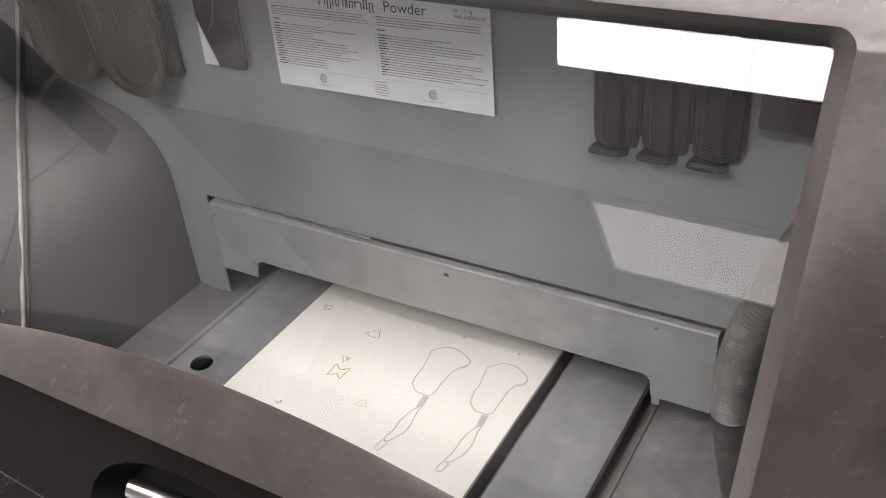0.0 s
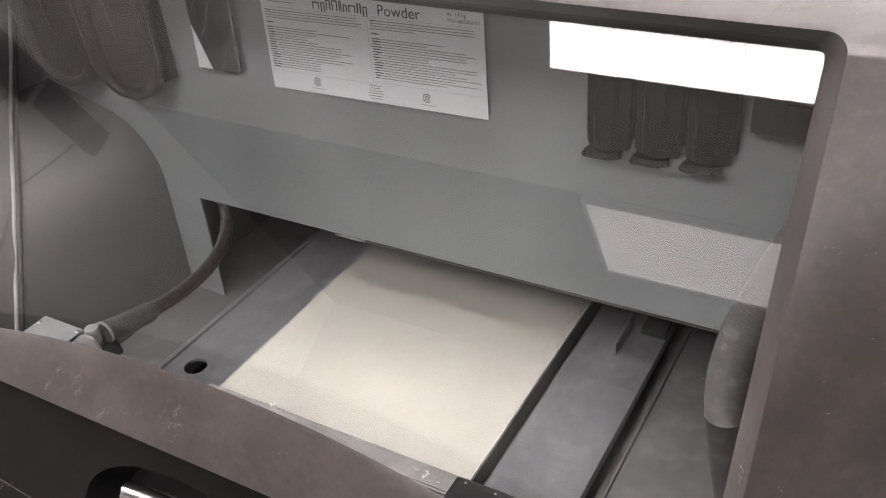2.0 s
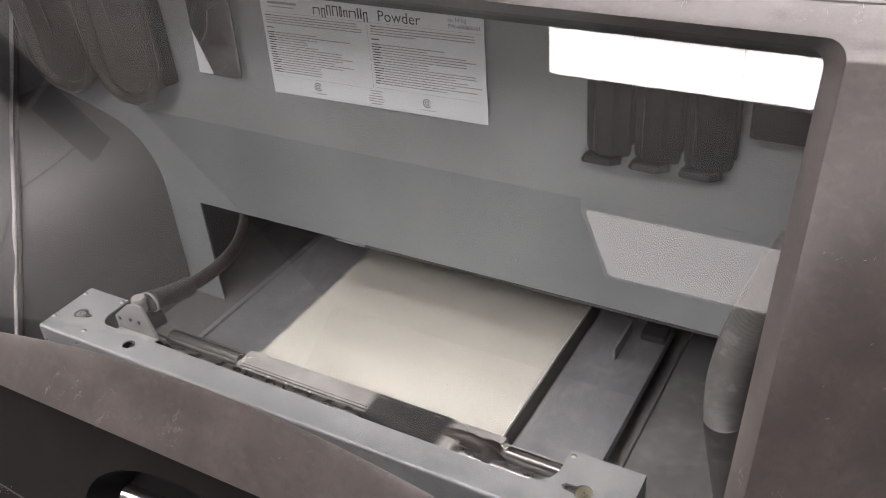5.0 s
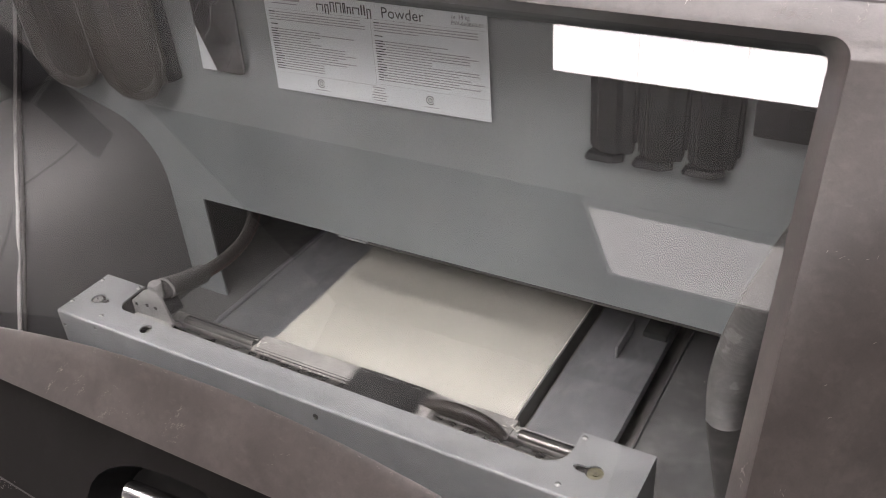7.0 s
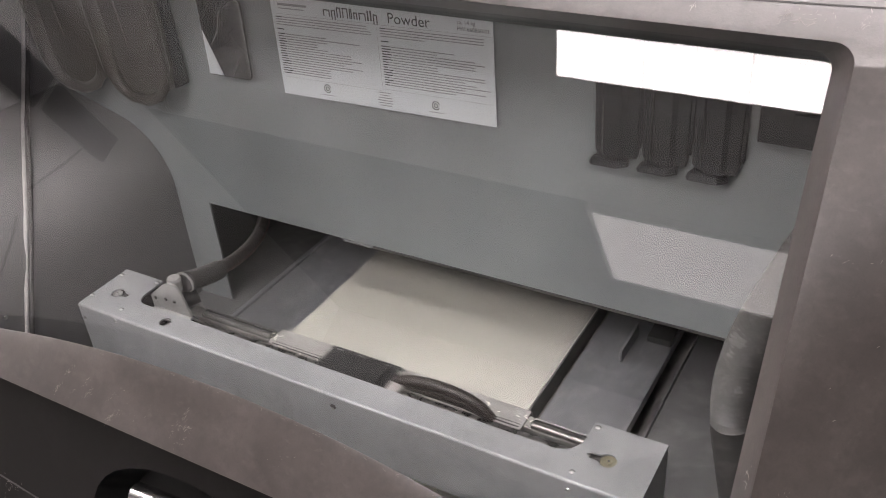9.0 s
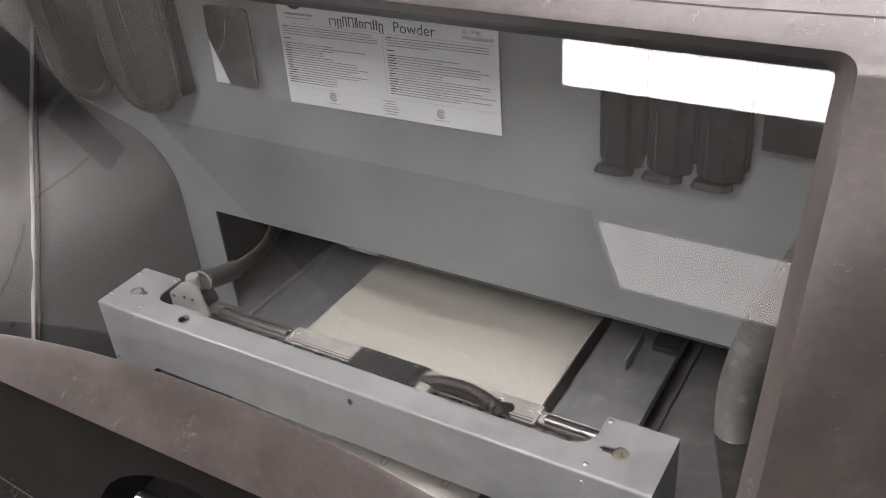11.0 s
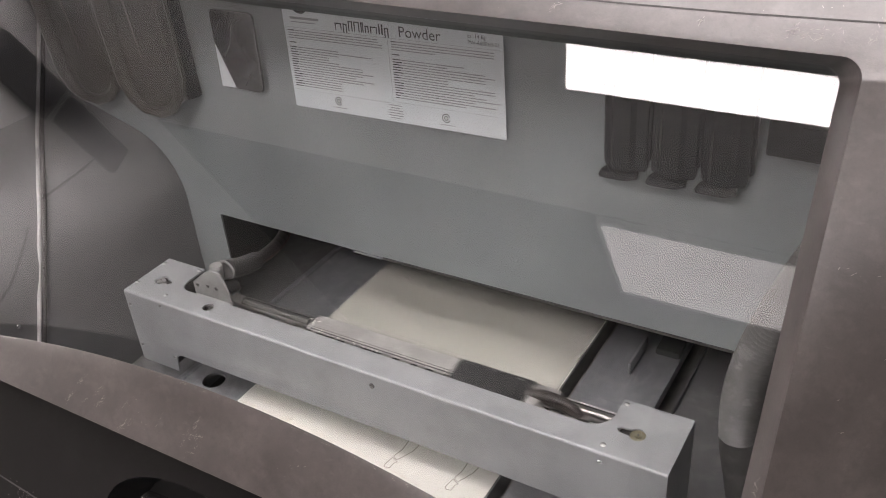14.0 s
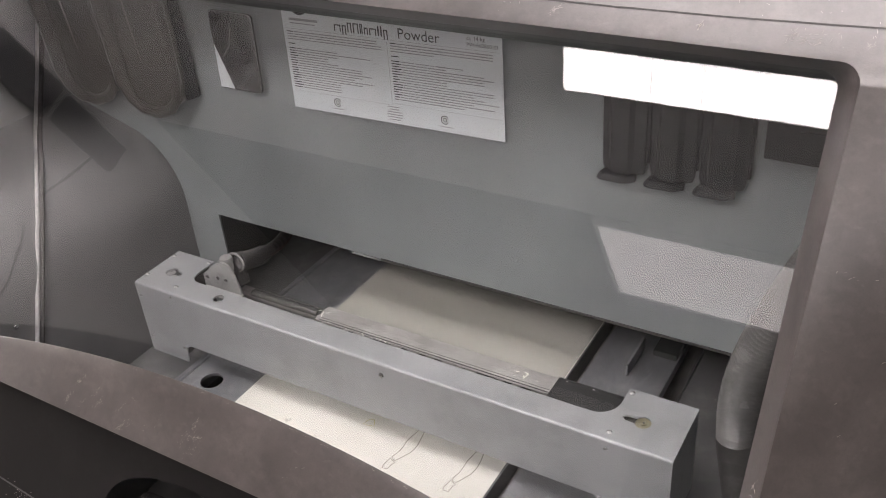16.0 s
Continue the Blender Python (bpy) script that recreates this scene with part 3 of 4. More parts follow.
def gantry():
    g = thing("print_gantry", "light grey sheet steel print gantry spanning the powder bed", "gantry")
    # bent cover: top with its cutout, rounded front edge, front face with stepped ends
    x0, x1 = -0.1148, 0.3945
    cut = [(x1, 0.002), (x1, 0.058), (0.343, 0.058)]
    for i in range(9):
        a = radians(90 * i / 8)
        cut.append((0.343 - 0.0175 * (1 - math.cos(a)) * 1.0, 0.0405 - 0.0175 * math.sin(a)))
    cut += [(-0.058, 0.0245)]
    for i in range(7):
        a = radians(90 * i / 6)
        cut.append((-0.058 - 0.011 * math.sin(a), 0.0355 - 0.011 * math.cos(a)))
    cut += [(-0.069, 0.058), (x0, 0.058), (x0, 0.002)]
    slot_r = [(0.3635 + 0.0062 * math.cos(radians(a)), 0.0275 + 0.0062 * math.sin(radians(a))) for a in range(-150, 151, 20)] + [(0.3510, 0.0300), (0.3485, 0.0275), (0.3510, 0.0250)]
    slot_l = [(-0.0935 + 0.0062 * math.cos(radians(a)), 0.0275 + 0.0062 * math.sin(radians(a))) for a in range(30, 331, 20)] + [(-0.0835, 0.0245), (-0.0805, 0.0275), (-0.0835, 0.0305)]
    holes = [slot_r, slot_l, ring(0.0052, 20, -0.0228, 0.0135)]
    top = holed(cut, holes, GT - 0.0015, GT)
    part("top_plate", top, M_GANTRY, g)
    zb, ze = 0.031, 0.0095
    front = [(x0, ze), (-0.069, ze), (-0.066, zb - 0.004), (-0.060, zb), (0.339, zb), (0.344, zb - 0.004), (0.346, ze), (x1, ze), (x1, GT - 0.002), (x0, GT - 0.002)]
    bm = prism(front, 0.0, 0.0015, "y")
    part("front_plate", bm, M_GANTRY, g)
    n = 6
    edge = [(0.0022 - 0.0022 * math.cos(radians(90 * i / n)), GT - 0.0022 + 0.0022 * math.sin(radians(90 * i / n))) for i in range(n + 1)]
    inner = [(0.0022 - 0.001 * math.cos(radians(90 * i / n)), GT - 0.0022 + 0.001 * math.sin(radians(90 * i / n))) for i in range(n, -1, -1)]
    part("bent_edge", prism(edge + inner, x0, x1, "x"), M_GANTRY, g)
    part("end_plate", prism([(0.0016, ze), (0.058, ze), (0.058, GT - 0.0018), (0.0016, GT - 0.0018)], x1 - 0.0015, x1 - 0.0001, "x"), M_GANTRY, g)
    part("end_plate", prism([(0.0016, ze), (0.058, ze), (0.058, GT - 0.0018), (0.0016, GT - 0.0018)], x0 + 0.0001, x0 + 0.0015, "x"), M_GANTRY, g)
    part("end_foot", box(0.3466, 0.3535, 0.0, 0.0040, 0.0012, 0.0094, 0.0005), M_GANTRY, g)
    part("front_hole", prism(ring(0.0024, 14, 0.1588, 0.0771), -0.0004, 0.0004, "y"), M_DARK, g, "dark drilled hole")
    part("front_bolt", prism(ring(0.0015, 12, 0.1590, 0.0758), -0.0010, 0.0, "y"), M_STEEL, g, "bolt end in the hole")
    for x, y in ((0.3463, 0.0085), (0.3464, 0.0535), (-0.1130, 0.0152), (-0.0717, 0.0107), (-0.1121, 0.0493), (-0.0718, 0.0538)):
        screw(g, x, y, GT)
    for x, z in ((0.3470, 0.0800), (-0.1105, 0.0742), (-0.0693, 0.0838), (-0.1106, 0.0273), (-0.0690, 0.0262), (0.3440, 0.0300)):
        screw(g, x, -0.0001, z, 0.0018, "y")
    # bolts seen in the two slots, on blocks under the cover
    for x, mat, wide in ((0.3642, M_BRASS, 0.0057), (-0.0946, M_BRACKET, 0.0042)):
        part("slot_washer", rod((x, 0.0275, GT - 0.0035), (x, 0.0275, GT - 0.0009), wide, 24), mat, g, "dull washer in the slot")
        part("slot_bolt", rod((x, 0.0275, GT - 0.003), (x, 0.0275, GT - 0.0001), 0.0024, 12), mat, g, "round bolt head in the slot")
        part("bolt_socket", rod((x, 0.0275, GT - 0.001), (x, 0.0275, GT + 0.0001), 0.0009, 6), M_DARK, g)
    part("end_block", box(0.349, 0.392, 0.004, 0.056, 0.012, GT - 0.0045, 0.002), M_DARK, g)
    part("end_block", box(-0.112, -0.074, 0.004, 0.056, 0.012, GT - 0.0045, 0.002), M_DARK, g)
    # rear channel with rod, roller and caked tray
    part("channel", prism([(0.004, 0.034), (0.060, 0.034), (0.060, 0.037), (0.004, 0.037)], -0.072, 0.347, "x"), M_DARK, g, "dark trough under the cover")
    part("guide_rod", rod((-0.05, 0.045, 0.060), (0.345, 0.045, 0.060), 0.0062, 20), M_ROD, g, "greasy steel guide rod")
    part("drive_screw", rod((-0.05, 0.034, 0.060), (0.345, 0.034, 0.060), 0.004, 16), M_ROD, g)
    part("cable_plug", rod((-0.040, 0.050, 0.079), (-0.0355, 0.0625, 0.080), 0.0075, 18), M_BLACK, g, "black round plug under the cable")
    part("spreader_roller", rod((-0.012, 0.047, 0.0118), (0.262, 0.047, 0.0118), 0.0105, 24), M_STEEL, g, "polished powder spreading roller")
    tray = [(0.048, 0.036), (0.070, 0.036), (0.070, 0.060), (0.0675, 0.0625), (0.056, 0.0625), (0.056, 0.060), (0.065, 0.0595), (0.066, 0.039), (0.048, 0.039)]
    part("rear_rail", prism(tray, -0.045, 0.345, "x", 0.0006), M_TRAY, g, "powder-caked aluminium rear rail")
    part("rail_cover", prism([(0.0505, 0.0628), (0.0685, 0.0630), (0.0710, 0.0610), (0.0725, 0.0430), (0.0740, 0.0430), (0.0730, 0.0620), (0.0705, 0.0648), (0.0505, 0.0645)], 0.052, 0.288, "x", 0.0004), M_TRAY, g, "caked cover strip over the rail")
    for xa, xb in ((-0.030, 0.050), (0.292, 0.344)):
        part("rail_slot", prism(rounded(xa, xb, 0.0575, 0.0665, 0.003), 0.0624, 0.0630), M_BLACK, g, "dark slot in the rail")
        loop = [Vector((x, y, 0.0634)) for x, y in rounded(xa, xb, 0.0575, 0.0665, 0.003)]
        part("slot_rim", sweep(loop + loop[:1], 0.0007, 8, False), M_TUBE if xa < 0 else M_BRACKET, g, "worn metal rim", 60)
        part("slot_rod", rod((xa + 0.002, 0.0592, 0.0632), (xb - 0.001, 0.0592, 0.0632), 0.0032, 16), M_TUBE if xa < 0 else M_GUIDE, g, "steel rod in the slot")
    part("rail_groove", box(0.056, 0.286, 0.0512, 0.0524, 0.0643, 0.0648), M_DARK, g, "dark groove along the cover")
    part("rail_groove", box(0.056, 0.286, 0.0545, 0.0550, 0.0643, 0.06475), M_DARK, g, "dark groove along the cover")
    random.seed(9)
    for xa, k in ((0.055, 9), (0.252, 10), (0.285, 6)):
        bm = bmesh.new()
        for _ in range(k):
            r = random.uniform(0.0003, 0.0009)
            bmesh.ops.create_icosphere(bm, subdivisions=1, radius=r, matrix=Matrix.Translation((xa + random.gauss(0, 0.004), 0.060 + random.gauss(0, 0.004), 0.0650 + r * 0.3)) @ Matrix.Rotation(random.uniform(0, 3.1), 4, "Z") @ Matrix.Diagonal((3.4, 0.8, 0.6, 1)))
        part("powder_crumbs", bm, M_POWDER, g, "white clumps of caked powder")
    bm = bmesh.new()
    for i in range(22):
        r = random.uniform(0.0002, 0.0008)
        bmesh.ops.create_icosphere(bm, subdivisions=1, radius=r, matrix=Matrix.Translation((0.058 + i * 0.0036 + random.gauss(0, 0.0025), 0.0505 + random.gauss(0, 0.0009), 0.0644)) @ Matrix.Diagonal((1.8, 1, 0.7, 1)))
    part("powder_crumbs", bm, M_POWDER, g, "white clumps of caked powder")
    # bracket and clamp that hold the cable at the left end
    br = [(-0.066, 0.074), (-0.066, 0.087), (-0.061, 0.091), (-0.048, 0.102), (-0.039, 0.106), (-0.031, 0.105), (-0.027, 0.098), (-0.021, 0.078), (-0.021, 0.074)]
    part("cable_bracket", prism(br, 0.0390, 0.0415, "y", 0.0006), M_BRACKET, g, "folded zinc cable bracket")
    part("bracket_foot", box(-0.064, -0.020, 0.0275, 0.0410, 0.0735, 0.0755, 0.0005), M_BRACKET, g)
    for x in (-0.060, -0.047, -0.037):
        part("bracket_hole", prism(ring(0.0017, 10, x, 0.0855 + 0.002 * (x > -0.05)), 0.0384, 0.0391, "y"), M_DARK, g)
    part("clamp_knob", join(rod((-0.0405, 0.0475, 0.094), (-0.0405, 0.0475, 0.1045), 0.0056, 20), rod((-0.0405, 0.0475, 0.1045), (-0.0405, 0.0475, 0.1070), 0.0064, 20, 0.0054)), M_BRACKET, g, "round zinc clamp knob")
    part("clamp_band", sweep([(-0.037 + 0.0090 * math.cos(radians(a)), 0.0555, 0.098 + 0.0090 * math.sin(radians(a))) for a in range(0, 361, 20)], 0.0011, 8, False), M_BRACKET, g, "zinc hose clamp")
    return g


def carriage(g):
    c = new("print_carriage")
    c.empty_display_size = 0.02
    c.parent = g
    tagged(c, "black print head carriage on the guide rod")
    part("carriage_body", prism([(0.0260, 0.046), (0.0670, 0.046), (0.0670, 0.0700), (0.0640, 0.0720), (0.0290, 0.0720), (0.0260, 0.0700)], 0.0, 0.066, "x", 0.0008), M_BLACK, c)
    part("carriage_lid", box(0.004, 0.060, 0.031, 0.060, 0.0721, 0.0738, 0.0006), M_BLACK, c)
    part("carriage_tail", box(0.0665, 0.078, 0.036, 0.062, 0.052, 0.0715, 0.001), M_TRAY, c, "pale caked end block")
    for x, y in ((0.008, 0.0622), (0.030, 0.0622), (0.055, 0.0622)):
        screw(c, x, y, 0.0720, 0.0010)
    return c


# ---- hoses and cables ----
def segment_chain(name, parent, count, length, radius, mat, label, dx=0.0, dy=0.0):
    """Short overlapping round links that follow a bending line."""
    bm = sweep([(dx, dy, -0.10 * length), (dx, dy, 0.0), (dx, dy, 0.5 * length), (dx, dy, length), (dx, dy, 1.10 * length)], [radius * 0.93, radius, radius, radius, radius * 0.93], 14)
    me = finish(bm, name, mat)
    obs = []
    for _ in range(count):
        ob = new(name, me)
        ob.parent = parent
        if label:
            tagged(ob, label)
        obs.append(ob)
    return obs


def bezier(a, b, c, d, n):
    out = []
    for i in range(n + 1):
        t = i / n
        out.append(a * (1 - t) ** 3 + b * 3 * t * (1 - t) ** 2 + c * 3 * t * t * (1 - t) + d * t ** 3)
    return out


def link_pose(p, q):
    return Matrix.Translation(p) @ (q - p).to_track_quat("Z", "Y").to_matrix().to_4x4()


def ribbed_hose():
    h = thing("ribbed_hose", "grey ribbed suction hose rising beside the chamber wall", "hose")
    ctrl = [Vector(p) for p in ((0.446, -0.256, -0.06), (0.4310, -0.263, 0.030), (0.4226, -0.268, 0.092), (0.4262, -0.269, 0.143), (0.4440, -0.270, 0.205), (0.482, -0.270, 0.30))]
    pts = []
    for i in range(5):
        p0, p1, p2, p3 = ctrl[max(i - 1, 0)], ctrl[i], ctrl[i + 1], ctrl[min(i + 2, 5)]
        for k in range(60):
            t = k / 60
            pts.append(0.5 * ((2 * p1) + (p2 - p0) * t + (2 * p0 - 5 * p1 + 4 * p2 - p3) * t * t + (3 * p1 - p0 - 3 * p2 + p3) * t ** 3))
    # even steps along the line, eight to a rib
    fine, acc = [], 0.0
    cum = [0.0]
    for a, b in zip(pts, pts[1:]):
        cum.append(cum[-1] + (b - a).length)
    pitch = 0.0035
    n = int(cum[-1] / pitch * 8)
    for i in range(n):
        fine.append(Vector([np.interp(cum[-1] * i / n, cum, [p[k] for p in pts]) for k in range(3)]))
    rad = [0.0108 + 0.0036 * (0.5 + 0.5 * math.cos(2 * math.pi * i / 8)) ** 1.5 for i in range(n)]
    part("hose_wall", sweep(fine, rad, 22), M_HOSE, h, smooth=70)
    # added dark sleeve that hides the ribs where the hose sinks into shade
    low = [p for p in fine if p.z < 0.082]
    part("hose_shade_sleeve", sweep(low[::8], 0.0147, 22), M_HOSE_SHADE, h, "smooth dark sleeve added for the hose's shaded end", 70)



# ---- hood: bezel, pane, front ----
def on_hood(u, v, w):
    return Vector((u, 0, 0)) + G0 + GV * v + GN * w


def opening_loop(grow, drop=0.0):
    """The window's outline: straight sides, round corners, a gently arched sill."""
    x0, x1, top = -0.225 - grow, 0.4555 + grow, 0.270 + grow * 0.15
    r = 0.009 + grow * 0.12
    pts = []
    for i in range(9):
        a = radians(90 - 90 * i / 8)
        pts.append((x1 - r + r * math.cos(a), top - r + r * math.sin(a)))
    rb = 0.03
    lo = -0.030 - drop
    for i in range(9):
        a = radians(-90 * i / 8)
        pts.append((x1 - rb + rb * math.cos(a), lo + rb + rb * math.sin(a)))
    for i in range(25):
        x = x1 - rb - (x1 - x0 - 2 * rb) * (i + 0.5) / 25
        pts.append((x, 0.0143 - drop - 0.40 * (x - 0.138) ** 2))
    for i in range(9):
        a = radians(-90 - 90 * i / 8)
        pts.append((x0 + rb + rb * math.cos(a), lo + rb + rb * math.sin(a)))
    for i in range(9):
        a = radians(180 - 90 * i / 8)
        pts.append((x0 + r + r * math.cos(a), top - r + r * math.sin(a)))
    return pts


def hood():
    h = thing("machine_hood", "scuffed brown-grey plastic hood frame round a clear window", "machine hood")
    inner = opening_loop(0.0, 0.018)
    mid = opening_loop(0.0098, 0.0012)
    lip = opening_loop(0.0112, 0.0)
    n = len(inner)
    # outer outline, point by point: over the top, far to the sides, and a straight edge under the sill
    far = [(0.40 + 0.7 * i / 4, 0.38, 0.030) for i in range(5)] + [(1.1, 0.36 - 0.03 * i, 0.020) for i in range(4)]
    far += [(1.1, -0.02 - 0.07 * i, -0.42 - 0.06 * i) for i in range(5)] + [(0.75, -0.38, -0.20), (0.50, -0.38, -0.16), (0.412, -0.38, -0.14), (0.423, -0.0360, 0.035)]
    far += [(u, -0.0360, 0.036) for u, v in lip[18:43]]
    far += [(-0.2 - 0.05 * i, -0.0360, 0.036) for i in range(9)]
    far += [(-0.6, 0.1 + 0.28 * i / 4, 0.03) for i in range(5)] + [(-0.6 + 0.12 * i, 0.38, 0.03) for i in range(1, 5)]
    rings = [[(u, v, w) for u, v in pts] for pts, w in ((inner, 0.010), (mid, 0.0285), (lip, 0.0302))]
    for f in (0.03, 0.25, 0.5, 0.75, 1.0):
        ring_now = []
        for (u, v), (fu, fv, fw) in zip(lip, far):
            g = f ** (1.3 - 0.4 * min(1.0, max(0.0, (0.03 - fw) / 0.27)))
            ring_now.append((u + (fu - u) * f, v + (fv - v) * f, 0.0305 + (fw - 0.0305) * g))
        rings.append(ring_now)
    rings.append([(u, v, w - 0.03) for u, v, w in far])
    bm = bmesh.new()
    rows = [[bm.verts.new(on_hood(*p)) for p in pts] for pts in rings]
    for a, b in zip(rows, rows[1:]):
        for k in range(n):
            bm.faces.new((a[k], a[(k + 1) % n], b[(k + 1) % n], b[k]))
    part("bezel", bm, M_BEZEL, h, smooth=40)
    bm = bmesh.new()
    rows = [[bm.verts.new(on_hood(u, v, w)) for u, v in pts] for pts, w in ((inner, -0.020), (inner, -0.004), (inner, 0.0098))]
    for k, (u, v) in enumerate(inner):
        if v < 0.02:
            rows[0][k].co = on_hood(u, v, -0.0065)
    for a, b in zip(rows, rows[1:]):
        for k in range(n):
            bm.faces.new((a[k], a[(k + 1) % n], b[(k + 1) % n], b[k]))
    part("window_seal", bm, M_BLACK, h, "black rubber window seal", 40)
    bm = prism([(-0.242, -0.045), (0.470, -0.045), (0.470, 0.285), (-0.242, 0.285)], -0.004, 0.0, "z")
    for v in bm.verts:
        v.co = on_hood(v.co.x, v.co.y, v.co.z)
    pane = part("window_pane", bm, M_PANE, h, "clear plastic window with faint reflections", 0)
    pane.visible_shadow = False
    random.seed(5)
    dust = bmesh.new()
    for _ in range(150):
        u, v, r = random.uniform(-0.21, 0.45), random.uniform(0.0, 0.26), random.uniform(0.00010, 0.00026)
        k = random.uniform(0, 6)
        dust.faces.new([dust.verts.new(on_hood(u + r * math.cos(k + q), v + r * 0.8 * math.sin(k + q), 0.0004)) for q in (0.2, 1.5, 3.0, 4.4)])
    tagged(part("dust_specks", dust, M_POWDER, h, "sparse pale dust specks", 0), kind="stuff")
    # scuffs and chips on the sill and post
    random.seed(11)
    def chip(u, v, w, size, k, tilt=0.0, grow=1.0):
        on_sill = u < 0.40 and v < 0.012
        bm = bmesh.new()
        for _ in range(k):
            a, b = random.gauss(0, size), random.gauss(0, size * 0.35)
            uu, vv = u + a * math.cos(tilt) - b * math.sin(tilt), v + a * math.sin(tilt) + b * math.cos(tilt)
            if v > 0.26 and vv < 0.277:
                continue
            long = random.uniform(0.0003, 0.0013) * grow
            wide = random.uniform(0.00006, 0.00017) * grow
            turn = tilt + random.gauss(0, 0.5)
            stroke = []
            for p, q in ((-long, 0), (-long * 0.3, -wide), (long, -wide * 0.3), (long * 0.5, wide)):
                su, sv = uu + p * math.cos(turn) - q * math.sin(turn), vv + p * math.sin(turn) + q * math.cos(turn)
                lift = w
                if on_sill:
                    top = 0.0143 - 0.40 * (su - 0.138) ** 2
                    d = min(1.0, max(0.0, (top - sv) / (top + 0.0360)))
                    lift = 0.0312 + 0.0055 * d ** 1.3
                stroke.append(bm.verts.new(on_hood(su, sv, lift)))
            bm.faces.new(stroke)
        tagged(part("scuff", bm, M_SCUFF_GLINT, h, "pale scuff mark", 0), kind="stuff")
    W = 0.0309
    for u, v, s, k in ((0.066, -0.026, 0.003, 16), (0.055, -0.020, 0.0025, 6), (0.020, -0.024, 0.003, 9), (0.030, -0.015, 0.003, 12), (0.118, -0.018, 0.004, 26), (0.124, -0.026, 0.004, 20), (0.062, -0.012, 0.004, 10), (0.20, -0.015, 0.006, 8), (0.265, -0.020, 0.006, 8), (0.085, -0.020, 0.010, 7)):
        chip(u, v, W, s, k, random.uniform(0.5, 1.2))
    for u, v, s, k in ((0.493, 0.105, 0.0004, 3), (0.513, 0.125, 0.0006, 4), (0.486, 0.180, 0.010, 8), (0.480, 0.06, 0.004, 9), (0.5, 0.23, 0.012, 10), (0.40, 0.300, 0.02, 12), (0.28, 0.290, 0.012, 12), (0.45, 0.285, 0.012, 10)):
        chip(u, v, W, s, k, random.uniform(0, 3))
    for i in range(26):
        u = -0.06 + 0.40 * (i + random.random()) / 26
        chip(u, 0.0128 - 0.40 * (u - 0.138) ** 2, W, random.uniform(0.0006, 0.0022), random.randint(2, 5), random.uniform(-0.2, 0.2))
    # larger flakes, rubbed streaks and the crease above the window
    for u, v in ((0.5035, 0.1426), (0.4886, 0.1189)):
        chip(u, v, W, 0.0002, 4, 0.6, 0.9)
    for u, v, s, k, tilt in ((0.4335, 0.2805, 0.0030, 22, 1.1), (0.4415, 0.2795, 0.0045, 26, 0.2), (0.3895, 0.2809, 0.0016, 8, 0.8), (0.4674, 0.2800, 0.0035, 16, 1.4), (0.3132, 0.2817, 0.0022, 18, 0.7), (0.463, 0.068, 0.0022, 14, 1.7)):
        chip(u, v, W, s, k, tilt, 1.2)
    for u, v, tilt in ((0.012, -0.012, 1.0), (0.035, -0.021, 0.9), (0.060, -0.030, 1.1), (0.122, -0.010, 1.2), (0.125, -0.017, 0.4), (0.005, -0.026, 1.2)):
        chip(u, v, W, 0.0024, 26, tilt, 1.1)
    crease = [(0.240, 0.2853), (0.345, 0.2852), (0.405, 0.2859), (0.472, 0.2878), (0.560, 0.2910)]
    bm = bmesh.new()
    low_side = [bm.verts.new(on_hood(u, v, 0.0309)) for u, v in crease]
    high_side = [bm.verts.new(on_hood(u, v + 0.0008, 0.0309)) for u, v in crease]
    for k in range(4):
        bm.faces.new((low_side[k], low_side[k + 1], high_side[k + 1], high_side[k]))
    part("crease_line", bm, M_CREASE, h, "thin dark crease line in the plastic", 0)
    # front below the sill
    f = tagged(new("front_panel"), "matt black panel with a recessed steel handle")
    f.parent = h
    bm = bmesh.new()
    outer = [(-0.60, -0.0515), (-0.60, -0.38), (0.4085, -0.38), (0.4085, -0.0515)]
    rec = []
    for i in range(28):
        a = 2 * math.pi * i / 28
        rec.append((0.104 + 0.083 * math.copysign(abs(math.cos(a)) ** 0.9, math.cos(a)), -0.113 + 0.043 * math.copysign(abs(math.sin(a)) ** 0.9, math.sin(a))))
    bm = holed(outer, [rec], -0.012, 0.0015)
    for v in bm.verts:
        v.co = on_hood(v.co.x, v.co.y, v.co.z)
    part("front_plate", bm, M_FRONT, f)
    bm = bmesh.new()
    a = [bm.verts.new(on_hood(u, v, 0.0014)) for u, v in rec]
    b = [bm.verts.new(on_hood(0.104 + (u - 0.104) * 0.9, -0.113 + (v + 0.113) * 0.85, -0.032)) for u, v in rec]
    for i in range(28):
        bm.faces.new((a[i], a[(i + 1) % 28], b[(i + 1) % 28], b[i]))
    bm.faces.new(b)
    part("handle_recess", bm, M_RECESS, f, "glossy black recess")
    part("handle_bar", sweep([on_hood(0.0500, -0.1010, -0.010), on_hood(0.0515, -0.1008, -0.010), on_hood(0.106, -0.0975, -0.009), on_hood(0.158, -0.101, -0.010)], [0.0078, 0.0088, 0.0088, 0.0088], 22), M_STEEL, f, "polished steel handle bar")
    bm = prism([(-0.14, -0.1258), (0.0, -0.1352), (0.0, -0.1364), (-0.14, -0.1270)], 0.0012, 0.0018)
    for v in bm.verts:
        v.co = on_hood(v.co.x, v.co.y, v.co.z)
    part("panel_joint", bm, M_BLACK, f, "dark panel joint")
    chipm = bmesh.new()
